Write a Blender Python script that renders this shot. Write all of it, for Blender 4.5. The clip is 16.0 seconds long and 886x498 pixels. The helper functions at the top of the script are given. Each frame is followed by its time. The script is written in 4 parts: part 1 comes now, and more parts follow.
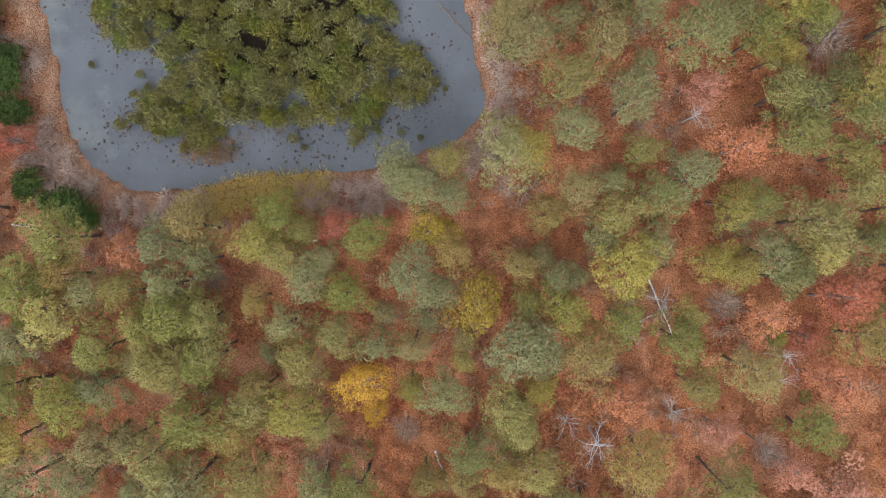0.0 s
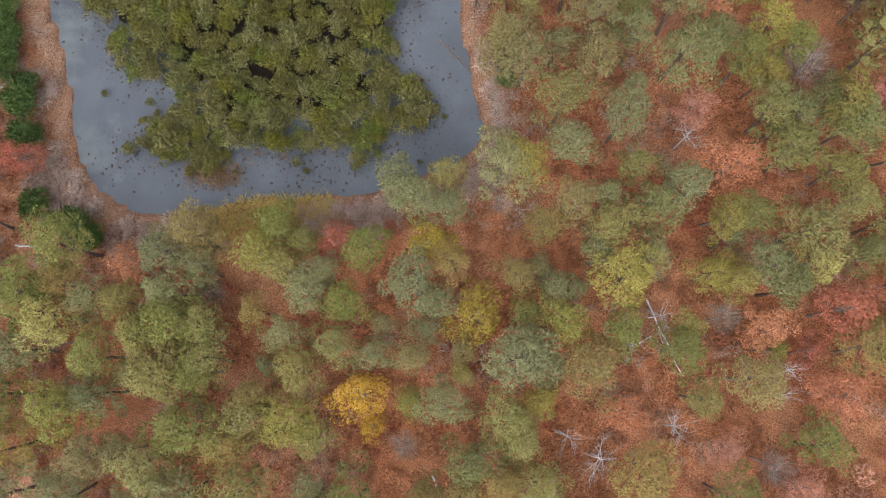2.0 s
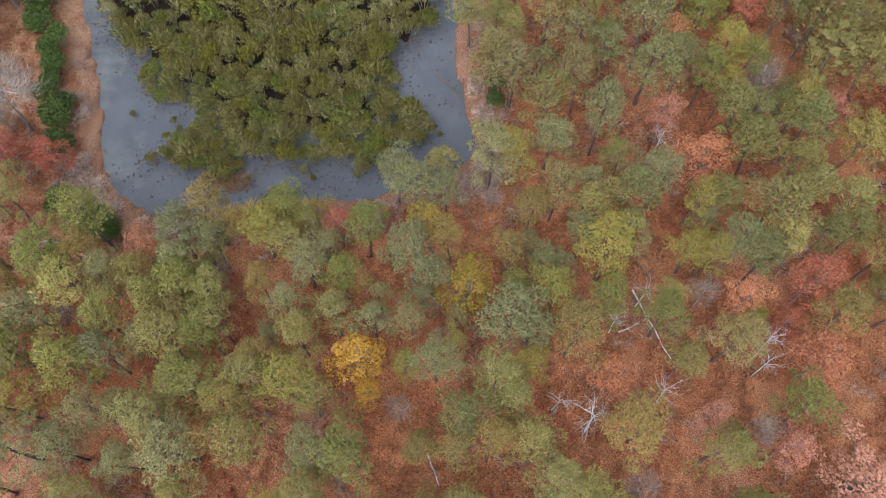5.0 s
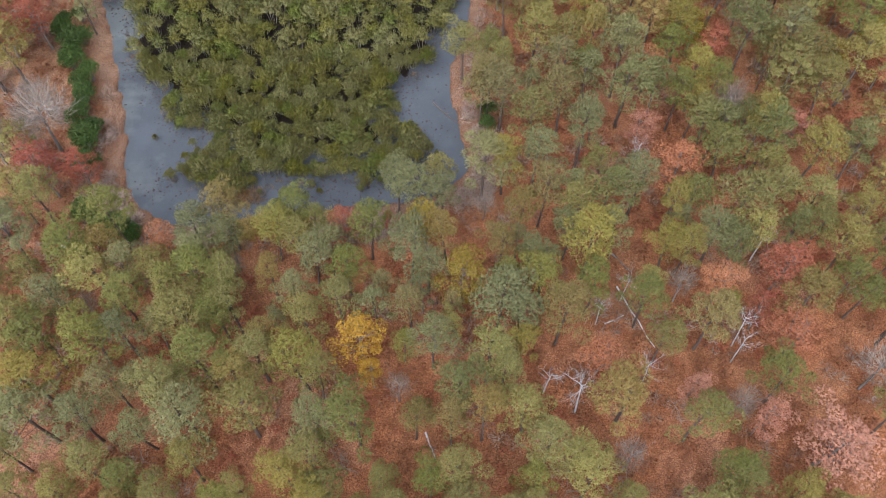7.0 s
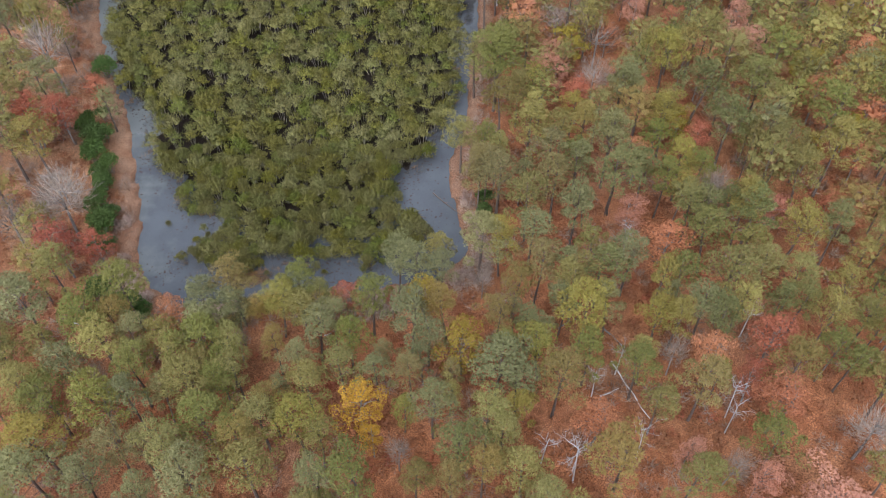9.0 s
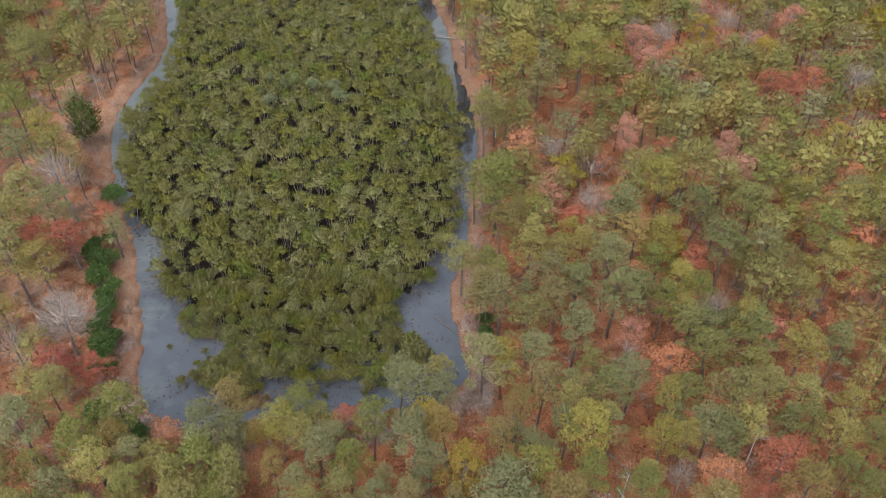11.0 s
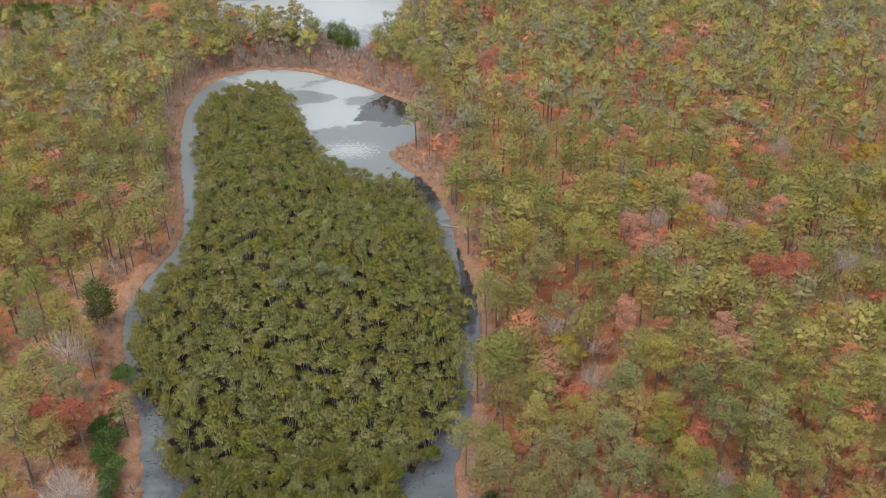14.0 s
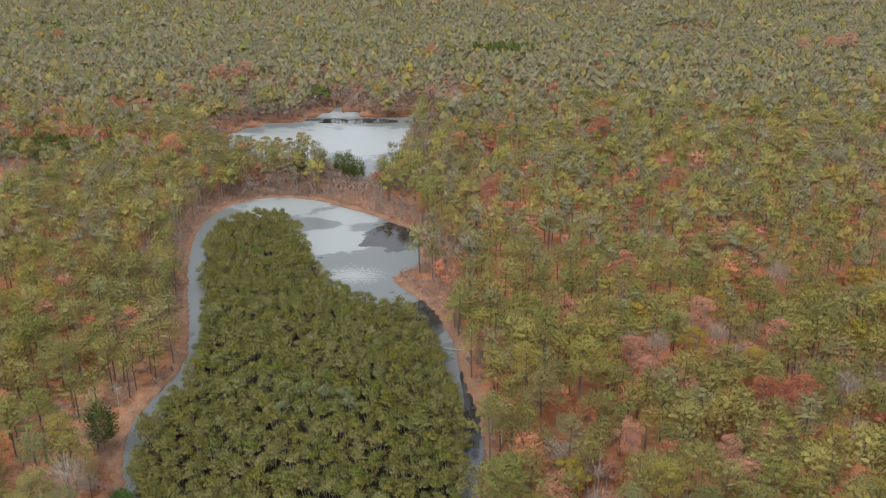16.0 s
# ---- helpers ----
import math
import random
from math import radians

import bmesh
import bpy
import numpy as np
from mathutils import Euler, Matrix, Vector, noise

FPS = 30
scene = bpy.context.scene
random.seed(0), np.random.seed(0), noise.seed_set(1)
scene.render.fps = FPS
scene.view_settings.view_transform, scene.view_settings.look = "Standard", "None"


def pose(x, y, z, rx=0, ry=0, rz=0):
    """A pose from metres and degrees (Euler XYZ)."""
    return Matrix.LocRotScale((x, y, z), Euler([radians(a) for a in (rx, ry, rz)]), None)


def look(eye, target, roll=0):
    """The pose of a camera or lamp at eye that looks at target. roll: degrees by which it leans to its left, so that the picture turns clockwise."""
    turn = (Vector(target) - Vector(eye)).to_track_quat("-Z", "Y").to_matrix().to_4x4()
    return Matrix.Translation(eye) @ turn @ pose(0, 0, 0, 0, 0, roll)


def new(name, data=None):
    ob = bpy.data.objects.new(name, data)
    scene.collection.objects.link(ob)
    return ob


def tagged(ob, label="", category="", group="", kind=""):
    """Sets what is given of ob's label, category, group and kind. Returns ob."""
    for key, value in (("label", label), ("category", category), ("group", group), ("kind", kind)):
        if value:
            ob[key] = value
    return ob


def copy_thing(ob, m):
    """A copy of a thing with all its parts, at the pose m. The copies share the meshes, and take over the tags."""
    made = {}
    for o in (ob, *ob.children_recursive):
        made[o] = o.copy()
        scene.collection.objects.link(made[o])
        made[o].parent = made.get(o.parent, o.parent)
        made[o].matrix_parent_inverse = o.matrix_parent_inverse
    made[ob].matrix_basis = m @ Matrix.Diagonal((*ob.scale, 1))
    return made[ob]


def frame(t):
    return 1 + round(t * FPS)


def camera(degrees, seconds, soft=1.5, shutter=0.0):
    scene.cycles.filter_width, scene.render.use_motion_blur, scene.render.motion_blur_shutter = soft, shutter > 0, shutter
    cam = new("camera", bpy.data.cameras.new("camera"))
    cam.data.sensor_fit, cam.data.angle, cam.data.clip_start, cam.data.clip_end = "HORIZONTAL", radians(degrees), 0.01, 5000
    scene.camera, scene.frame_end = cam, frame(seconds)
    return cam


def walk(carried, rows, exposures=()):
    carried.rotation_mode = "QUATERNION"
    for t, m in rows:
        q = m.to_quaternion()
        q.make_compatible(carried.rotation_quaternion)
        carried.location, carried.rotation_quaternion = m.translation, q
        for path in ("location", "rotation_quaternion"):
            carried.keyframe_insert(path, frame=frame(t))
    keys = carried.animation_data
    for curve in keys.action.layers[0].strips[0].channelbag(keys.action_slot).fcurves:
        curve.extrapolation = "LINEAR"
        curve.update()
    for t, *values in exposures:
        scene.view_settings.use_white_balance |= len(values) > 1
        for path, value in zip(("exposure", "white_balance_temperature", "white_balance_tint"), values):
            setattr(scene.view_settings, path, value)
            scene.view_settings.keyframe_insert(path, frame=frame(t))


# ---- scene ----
# The flight: it starts looking straight down, backs away from the pond and tilts up towards the woods.
cam = camera(54.2, 16.0, soft=0.98)
PATH = [
    (0.0, -0.37, 34.64, 113.43, -0.33, 0.08, -0.1), (0.5, -0.32, 31.52, 113.36, 1.16, 0.08, -0.07),
    (1.0, -0.27, 28.12, 113.45, 3.61, 0.09, -0.03), (1.5, -0.22, 24.08, 113.41, 6.13, 0.08, 0.02),
    (2.0, -0.24, 19.43, 113.25, 8.79, 0.05, 0.06), (2.5, -0.28, 14.39, 113.0, 11.48, -0.01, 0.08),
    (3.0, -0.31, 9.35, 112.76, 14.01, -0.08, 0.11), (3.5, -0.3, 4.29, 112.5, 16.38, -0.15, 0.13),
    (4.0, -0.23, -0.99, 112.22, 18.76, -0.18, 0.16), (4.5, -0.03, -6.38, 111.85, 21.13, -0.16, 0.19),
    (5.0, 0.25, -11.78, 111.53, 23.45, -0.1, 0.21), (5.2, 0.35, -13.97, 111.44, 24.4, -0.08, 0.21),
    (7.3, 0.62, -32.78, 112.03, 32.38, -0.03, -0.09), (7.5, 0.63, -34.21, 111.94, 33.23, -0.04, -0.07),
    (8.0, 0.69, -37.42, 111.68, 35.55, -0.07, -0.02), (10.5, 0.39, -41.55, 111.31, 46.46, -0.07, -0.12),
    (11.0, 0.24, -42.06, 111.3, 48.65, -0.08, -0.15), (11.5, 0.12, -42.59, 111.29, 50.78, -0.05, -0.17),
    (12.0, 0.06, -43.47, 111.4, 52.91, -0.03, -0.2), (12.5, 0.02, -44.33, 111.46, 55.01, 0.0, -0.21),
    (13.0, -0.03, -45.12, 111.65, 57.08, 0.04, -0.22), (13.5, 0.05, -46.04, 111.77, 59.19, 0.06, -0.19),
    (14.0, -0.07, -47.03, 111.88, 61.29, 0.07, -0.05), (14.5, -0.24, -47.98, 111.89, 63.4, 0.07, 0.09),
    (15.0, -0.19, -48.87, 111.88, 65.51, 0.08, 0.11), (15.5, -0.17, -49.66, 111.97, 67.58, 0.12, 0.1),
    (16.0, -0.16, -49.9, 112.0, 69.69, 0.18, 0.1)]
walk(cam, [(t, pose(*p)) for t, *p in PATH], [(0.0, 1.57, 6130, 11), (4.5, 1.48, 5950, 12), (8.0, 1.42, 5780, 12), (11.0, 1.36, 5950, 11), (14.0, 1.34, 6300, 10), (16.0, 1.12, 6250, 10)])

# ---- light: a bright, even overcast ----
world = bpy.data.worlds.new("overcast_sky")
scene.world = world
world.use_nodes = True
wn = world.node_tree
sky = wn.nodes.new("ShaderNodeTexSky")
sky.sky_type, sky.sun_disc = "NISHITA", False
sky.sun_elevation, sky.sun_rotation = radians(58), radians(200)
sky.air_density, sky.dust_density = 1.0, 3.0
grey = wn.nodes.new("ShaderNodeHueSaturation")
grey.inputs["Saturation"].default_value = 0.22
wn.links.new(sky.outputs[0], grey.inputs["Color"])
wn.links.new(grey.outputs[0], wn.nodes["Background"].inputs["Color"])
wn.nodes["Background"].inputs["Strength"].default_value = 0.15
sun = new("sun", bpy.data.lights.new("sun", "SUN"))
sun.data.energy, sun.data.angle, sun.data.color = 1.0, radians(60), (1.0, 0.96, 0.9)
sun.matrix_world = look((0, 0, 0), (-math.sin(radians(200)) * math.cos(radians(58)), -math.cos(radians(200)) * math.cos(radians(58)), -math.sin(radians(58))))


# ---- materials ----
def shader(name):
    m = bpy.data.materials.new(name)
    m.use_nodes = True
    return m, m.node_tree, m.node_tree.nodes["Principled BSDF"]


def node(tree, kind, **values):
    n = tree.nodes.new(kind)
    for key, value in values.items():
        n.inputs[key.replace("_", " ")].default_value = value
    return n


def math_node(tree, op, a, b=0.0):
    n = tree.nodes.new("ShaderNodeMath")
    n.operation = op
    for k, v in enumerate((a, b)):
        if isinstance(v, (int, float)):
            n.inputs[k].default_value = v
        else:
            tree.links.new(v, n.inputs[k])
    return n.outputs[0]


def ramp(tree, fac, stops):
    n = tree.nodes.new("ShaderNodeValToRGB")
    while len(n.color_ramp.elements) < len(stops):
        n.color_ramp.elements.new(0.5)
    for e, (at, c) in zip(n.color_ramp.elements, stops):
        e.position, e.color = at, (*c, 1) if len(c) == 3 else c
    tree.links.new(fac, n.inputs[0])
    return n.outputs[0]


def mix(tree, fac, a, b, blend="MIX"):
    n = tree.nodes.new("ShaderNodeMix")
    n.data_type, n.blend_type = "RGBA", blend
    for k, v in ((0, fac), (6, a), (7, b)):
        if isinstance(v, (int, float)):
            n.inputs[k].default_value = v
        elif isinstance(v, tuple):
            n.inputs[k].default_value = (*v, 1)
        else:
            tree.links.new(v, n.inputs[k])
    return n.outputs[2]


def noise_tex(tree, scale, detail=3.0, rough=0.55):
    geo = tree.nodes.new("ShaderNodeNewGeometry")
    n = node(tree, "ShaderNodeTexNoise", Scale=scale, Detail=detail, Roughness=rough)
    tree.links.new(geo.outputs["Position"], n.inputs["Vector"])
    return n.outputs["Fac"]


def foliage(name, tones, spread=0.32, through_light=0.42):
    """Leaves or needles: one tone a plant, from the ramp, with lighter and darker leaves; broad sprays are open between their needles."""
    m, t, b = shader(name)
    info, geo = t.nodes.new("ShaderNodeObjectInfo"), t.nodes.new("ShaderNodeNewGeometry")
    own = t.nodes.new("ShaderNodeAttribute")
    own.attribute_name = "tint"
    plant = math_node(t, "FRACT", math_node(t, "ADD", info.outputs["Random"], own.outputs["Fac"]))
    steps = [(k / max(1, len(tones) - 1), c) for k, c in enumerate(tones)]
    tone = ramp(t, plant, steps)
    depth = ramp(t, math_node(t, "FRACT", math_node(t, "MULTIPLY", plant, 7.3)), [(0.0, (0.86,) * 3), (1.0, (1.1,) * 3)])
    tone = mix(t, 1.0, tone, depth, "MULTIPLY")
    leaf = math_node(t, "ADD", math_node(t, "MULTIPLY", geo.outputs["Random Per Island"], 0.65), math_node(t, "MULTIPLY", noise_tex(t, 4.0, 4, 0.7), 0.5))
    gaps = t.nodes.new("ShaderNodeAttribute")
    gaps.attribute_name = "sparse"
    even = t.nodes.new("ShaderNodeAttribute")
    even.attribute_name = "even"
    leaf = math_node(t, "ADD", math_node(t, "MULTIPLY", leaf, math_node(t, "SUBTRACT", 1.0, math_node(t, "MULTIPLY", even.outputs["Fac"], 0.65))), math_node(t, "MULTIPLY", even.outputs["Fac"], 0.36))
    light = ramp(t, leaf, [(0.1, (1 - spread,) * 3), (0.95, (1 + spread,) * 3)])
    colour = mix(t, 1.0, tone, light, "MULTIPLY")
    t.links.new(colour, b.inputs["Base Color"])
    b.inputs["Roughness"].default_value, b.inputs["Specular IOR Level"].default_value = 0.62, 0.25
    glow = t.nodes.new("ShaderNodeBsdfTranslucent")
    t.links.new(colour, glow.inputs["Color"])
    both = t.nodes.new("ShaderNodeMixShader")
    both.inputs[0].default_value = through_light
    t.links.new(b.outputs[0], both.inputs[1])
    t.links.new(glow.outputs[0], both.inputs[2])
    streaks = node(t, "ShaderNodeTexNoise", Scale=6.5, Detail=2.0, Roughness=0.6)
    upright = t.nodes.new("ShaderNodeMapping")
    upright.inputs["Scale"].default_value = (1.25, 1.25, 0.5)
    t.links.new(geo.outputs["Position"], upright.inputs["Vector"])
    t.links.new(upright.outputs[0], streaks.inputs["Vector"])
    holes = ramp(t, streaks.outputs["Fac"], [(0.44, (1, 1, 1)), (0.5, (0, 0, 0))])
    clear = t.nodes.new("ShaderNodeBsdfTransparent")
    tufts = t.nodes.new("ShaderNodeMixShader")
    t.links.new(math_node(t, "MULTIPLY", holes, gaps.outputs["Fac"]), tufts.inputs[0])
    t.links.new(both.outputs[0], tufts.inputs[1])
    t.links.new(clear.outputs[0], tufts.inputs[2])
    t.links.new(tufts.outputs[0], t.nodes["Material Output"].inputs["Surface"])
    return m


def bark(name, dark, light, scale=3.0):
    m, t, b = shader(name)
    info = t.nodes.new("ShaderNodeObjectInfo")
    n = noise_tex(t, scale, 4, 0.65)
    fac = math_node(t, "ADD", math_node(t, "MULTIPLY", n, 0.8), math_node(t, "MULTIPLY", info.outputs["Random"], 0.25))
    t.links.new(ramp(t, fac, [(0.25, dark), (0.8, light)]), b.inputs["Base Color"])
    b.inputs["Roughness"].default_value = 0.9
    bump = node(t, "ShaderNodeBump", Strength=0.6, Distance=0.05)
    t.links.new(noise_tex(t, scale * 4, 3), bump.inputs["Height"])
    t.links.new(bump.outputs[0], b.inputs["Normal"])
    return m


PINE = foliage("pine_needles", [(0.185, 0.189, 0.044), (0.142, 0.141, 0.041), (0.234, 0.209, 0.074), (0.167, 0.169, 0.041), (0.267, 0.214, 0.048), (0.193, 0.169, 0.057), (0.279, 0.243, 0.075), (0.156, 0.147, 0.046), (0.248, 0.175, 0.055), (0.205, 0.198, 0.055)])
PINE_PALE = foliage("lichened_pine_needles", [(0.191, 0.186, 0.076), (0.177, 0.177, 0.082), (0.214, 0.195, 0.079)])
# Pine tones pushed towards grey-blue: the haze of distance put into the colour.
PINE_HAZED = foliage("haze_tinted_pine_needles", [(0.190, 0.177, 0.099), (0.148, 0.143, 0.082), (0.217, 0.196, 0.124), (0.170, 0.164, 0.092), (0.217, 0.174, 0.105), (0.159, 0.159, 0.081)])
PINE_YELLOW = foliage("yellowing_needles", [(0.216, 0.172, 0.066), (0.193, 0.167, 0.073), (0.239, 0.181, 0.061)])
PINE_LIME = foliage("fresh_green_needles", [(0.146, 0.150, 0.050), (0.158, 0.152, 0.058)])
MUSTARD = foliage("mustard_leaves", [(0.24, 0.19, 0.02), (0.27, 0.19, 0.03)])
RED = foliage("red_oak_leaves", [(0.31, 0.092, 0.058), (0.33, 0.12, 0.06), (0.30, 0.098, 0.06)])
ORANGE = foliage("orange_oak_leaves", [(0.391, 0.162, 0.078), (0.372, 0.147, 0.075), (0.409, 0.186, 0.090)])
PINK = foliage("faded_pink_oak_leaves", [(0.385, 0.160, 0.108), (0.365, 0.168, 0.108), (0.375, 0.190, 0.128)])
GOLD = foliage("gold_leaves", [(0.42, 0.25, 0.03), (0.40, 0.23, 0.03)])
HOLLY = foliage("holly_leaves", [(0.066, 0.115, 0.023), (0.080, 0.119, 0.029), (0.060, 0.098, 0.023)])
DARK = foliage("dark_evergreen_leaves", [(0.062, 0.085, 0.012), (0.075, 0.097, 0.016), (0.062, 0.08, 0.014)])
SHRUB = foliage("marsh_shrub_leaves", [(0.112, 0.100, 0.015), (0.129, 0.120, 0.041), (0.104, 0.100, 0.011), (0.142, 0.132, 0.050), (0.086, 0.100, 0.012), (0.129, 0.121, 0.042), (0.120, 0.108, 0.013), (0.138, 0.127, 0.047), (0.097, 0.085, 0.018)], 0.42, 0.26)
CEDAR = foliage("blue_green_swamp_tree_leaves", [(0.125, 0.145, 0.062), (0.145, 0.155, 0.075), (0.12, 0.14, 0.045)], 0.35, 0.3)
HUCKLE = foliage("russet_huckleberry_leaves", [(0.28, 0.115, 0.052), (0.24, 0.11, 0.058), (0.30, 0.145, 0.07), (0.28, 0.085, 0.045)])
TWIGS = foliage("pinkish_bare_twigs", [(0.24, 0.17, 0.13), (0.26, 0.195, 0.155), (0.22, 0.14, 0.10)], 0.3, 0.05)
PALE_TWIGS = foliage("pale_lilac_twigs", [(0.31, 0.22, 0.18), (0.34, 0.255, 0.2), (0.28, 0.185, 0.155)], 0.3, 0.1)
LICHEN_TWIGS = foliage("lichen_grey_twigs", [(0.29, 0.225, 0.185), (0.31, 0.25, 0.20), (0.28, 0.215, 0.175)], 0.3, 0.1)
GREY_TWIGS = foliage("grey_brown_bare_twigs", [(0.19, 0.145, 0.115), (0.165, 0.125, 0.10), (0.215, 0.17, 0.145), (0.17, 0.12, 0.085)], 0.3, 0.05)
SEDGE = foliage("dry_sedge", [(0.494, 0.360, 0.104), (0.459, 0.309, 0.096), (0.371, 0.334, 0.088)])
DEAD_SEDGE = foliage("dead_sedge", [(0.30, 0.175, 0.07), (0.22, 0.12, 0.055)])
STEMS = bark("pale_grey_shrub_stems", (0.12, 0.10, 0.085), (0.33, 0.30, 0.27))
PINE_BARK = bark("pine_bark", (0.05, 0.035, 0.028), (0.15, 0.11, 0.09))
OAK_BARK = bark("grey_oak_bark", (0.10, 0.085, 0.075), (0.27, 0.24, 0.22))
DEAD_WOOD = bark("bleached_dead_wood", (0.26, 0.25, 0.25), (0.52, 0.50, 0.50))
WET_STEMS = bark("wet_dark_stems", (0.03, 0.022, 0.018), (0.12, 0.095, 0.08))
MUD = bark("wet_peat", (0.010, 0.008, 0.007), (0.04, 0.024, 0.017), 1.2)


def ground_material():
    m, t, b = shader("leaf_litter")
    big, mid, fine = noise_tex(t, 0.045, 4), noise_tex(t, 0.35, 5, 0.65), noise_tex(t, 6.0, 4, 0.8)
    red = ramp(t, big, [(0.36, (0.215, 0.102, 0.052)), (0.5, (0.24, 0.098, 0.046)), (0.64, (0.265, 0.132, 0.078))])
    worn = ramp(t, mid, [(0.36, (0.80, 0.78, 0.76)), (0.5, (0.98, 0.98, 0.98)), (0.66, (1.2, 1.26, 1.32))])
    leaves = ramp(t, fine, [(0.38, (0.3, 0.28, 0.27)), (0.5, (1.0, 1.0, 1.0)), (0.62, (1.95, 1.85, 1.7))])
    litter = mix(t, 1.0, mix(t, 1.0, red, worn, "MULTIPLY"), leaves, "MULTIPLY")
    shore = t.nodes.new("ShaderNodeAttribute")
    shore.attribute_name = "bank"
    edge = math_node(t, "MULTIPLY", shore.outputs["Fac"], math_node(t, "ADD", math_node(t, "MULTIPLY", mid, 1.1), 0.45))
    grass = mix(t, 1.0, ramp(t, mid, [(0.36, (0.145, 0.08, 0.05)), (0.64, (0.2, 0.122, 0.082))]), leaves, "MULTIPLY")
    colour = mix(t, edge, litter, grass)
    open_soil = t.nodes.new("ShaderNodeAttribute")
    open_soil.attribute_name = "sand"
    soil = mix(t, 1.0, ramp(t, mid, [(0.3, (0.27, 0.15, 0.088)), (0.72, (0.39, 0.255, 0.165))]), leaves, "MULTIPLY")
    colour = mix(t, math_node(t, "MULTIPLY", open_soil.outputs["Fac"], math_node(t, "MULTIPLY", mid, 1.6)), colour, soil)
    bed = t.nodes.new("ShaderNodeAttribute")
    bed.attribute_name = "bed"
    # Dark bed and peat, blackened further for the shade between the island shrubs.
    colour = mix(t, bed.outputs["Fac"], colour, (0.014, 0.010, 0.0075))
    t.links.new(colour, b.inputs["Base Color"])
    b.inputs["Roughness"].default_value, b.inputs["Specular IOR Level"].default_value = 0.95, 0.1
    bump = node(t, "ShaderNodeBump", Strength=0.7, Distance=0.25)
    t.links.new(fine, bump.inputs["Height"])
    t.links.new(bump.outputs[0], b.inputs["Normal"])
    return m


def water_material():
    """Still, turbid pond water, under thin grey ice in the north and west, with whiter sheets on it."""
    m, t, b = shader("pond_water")
    geo = t.nodes.new("ShaderNodeNewGeometry")
    xyz = t.nodes.new("ShaderNodeSeparateXYZ")
    t.links.new(geo.outputs["Position"], xyz.inputs[0])

    def oval(x, y, rx, ry):
        u = math_node(t, "MULTIPLY", math_node(t, "SUBTRACT", xyz.outputs["X"], x), 1 / rx)
        v = math_node(t, "MULTIPLY", math_node(t, "SUBTRACT", xyz.outputs["Y"], y), 1 / ry)
        return math_node(t, "SUBTRACT", 1.0, math_node(t, "SQRT", math_node(t, "ADD", math_node(t, "MULTIPLY", u, u), math_node(t, "MULTIPLY", v, v))))

    rough, grain = noise_tex(t, 0.06, 5, 0.6), noise_tex(t, 0.55, 5, 0.7)
    ragged = math_node(t, "MULTIPLY", math_node(t, "SUBTRACT", rough, 0.5), 3.4)
    north = math_node(t, "MULTIPLY", math_node(t, "SUBTRACT", xyz.outputs["Y"], 118.0), 0.008)
    west = math_node(t, "MULTIPLY", math_node(t, "SUBTRACT", -46.0, xyz.outputs["X"]), 0.03)
    thin = math_node(t, "MAXIMUM", north, west)
    lead = oval(-18, 268, 15, 19)
    for place in ((-6, 192, 7, 16), (6.5, 150, 2.6, 34), (-50, 482, 26, 9), (-82, 487, 30, 4)):
        lead = math_node(t, "MAXIMUM", lead, oval(*place))
    lead = ramp(t, math_node(t, "ADD", lead, math_node(t, "MULTIPLY", ragged, 0.55)), [(0.06, (0, 0, 0)), (0.16, (1, 1, 1))])
    thin = math_node(t, "SUBTRACT", thin, math_node(t, "MULTIPLY", lead, 4.0))
    thin = ramp(t, math_node(t, "ADD", thin, ragged), [(0.0, (0, 0, 0)), (0.4, (1, 1, 1))])
    white = oval(-50, 266, 25, 26)
    for place in ((-70, 307, 32, 13), (-45, 290, 16, 14), (-60, 430, 70, 45), (-88, 502, 36, 14), (2, 512, 24, 12)):
        white = math_node(t, "MAXIMUM", white, oval(*place))
    white = math_node(t, "SUBTRACT", white, math_node(t, "MULTIPLY", math_node(t, "MAXIMUM", oval(-54, 281, 14, 10), 0.0), 2.2))
    white = math_node(t, "ADD", white, math_node(t, "MULTIPLY", ragged, 0.75))
    white = math_node(t, "ADD", white, math_node(t, "MULTIPLY", math_node(t, "SUBTRACT", grain, 0.5), 0.5))
    crumbs = math_node(t, "ADD", oval(-32, 227, 15, 11), math_node(t, "MULTIPLY", math_node(t, "SUBTRACT", noise_tex(t, 0.9, 4, 0.75), 0.5), 4.0))
    white = math_node(t, "MAXIMUM", white, math_node(t, "SUBTRACT", crumbs, 0.35))
    white = mix(t, 1.0, ramp(t, white, [(0.05, (0, 0, 0)), (0.22, (1, 1, 1))]), thin, "MULTIPLY")
    murk = ramp(t, noise_tex(t, 0.11, 4), [(0.35, (0.05, 0.055, 0.063)), (0.65, (0.07, 0.077, 0.086))])
    film = ramp(t, noise_tex(t, 2.2, 6, 0.75), [(0.57, (0, 0, 0)), (0.72, (0.5, 0.5, 0.5))])
    murk = mix(t, film, murk, (0.12, 0.115, 0.10))
    murk = mix(t, lead, murk, (0.02, 0.018, 0.016))
    colour = mix(t, white, mix(t, thin, murk, (0.098, 0.106, 0.105)), (0.2, 0.212, 0.207))
    t.links.new(colour, b.inputs["Base Color"])
    t.links.new(ramp(t, thin, [(0.0, (0.04,) * 3), (1.0, (0.28,) * 3)]), b.inputs["Roughness"])
    t.links.new(ramp(t, thin, [(0.0, (0.5,) * 3), (1.0, (0.33,) * 3)]), b.inputs["Specular IOR Level"])
    b.inputs["IOR"].default_value = 1.333
    bump = node(t, "ShaderNodeBump", Strength=0.04, Distance=0.05)
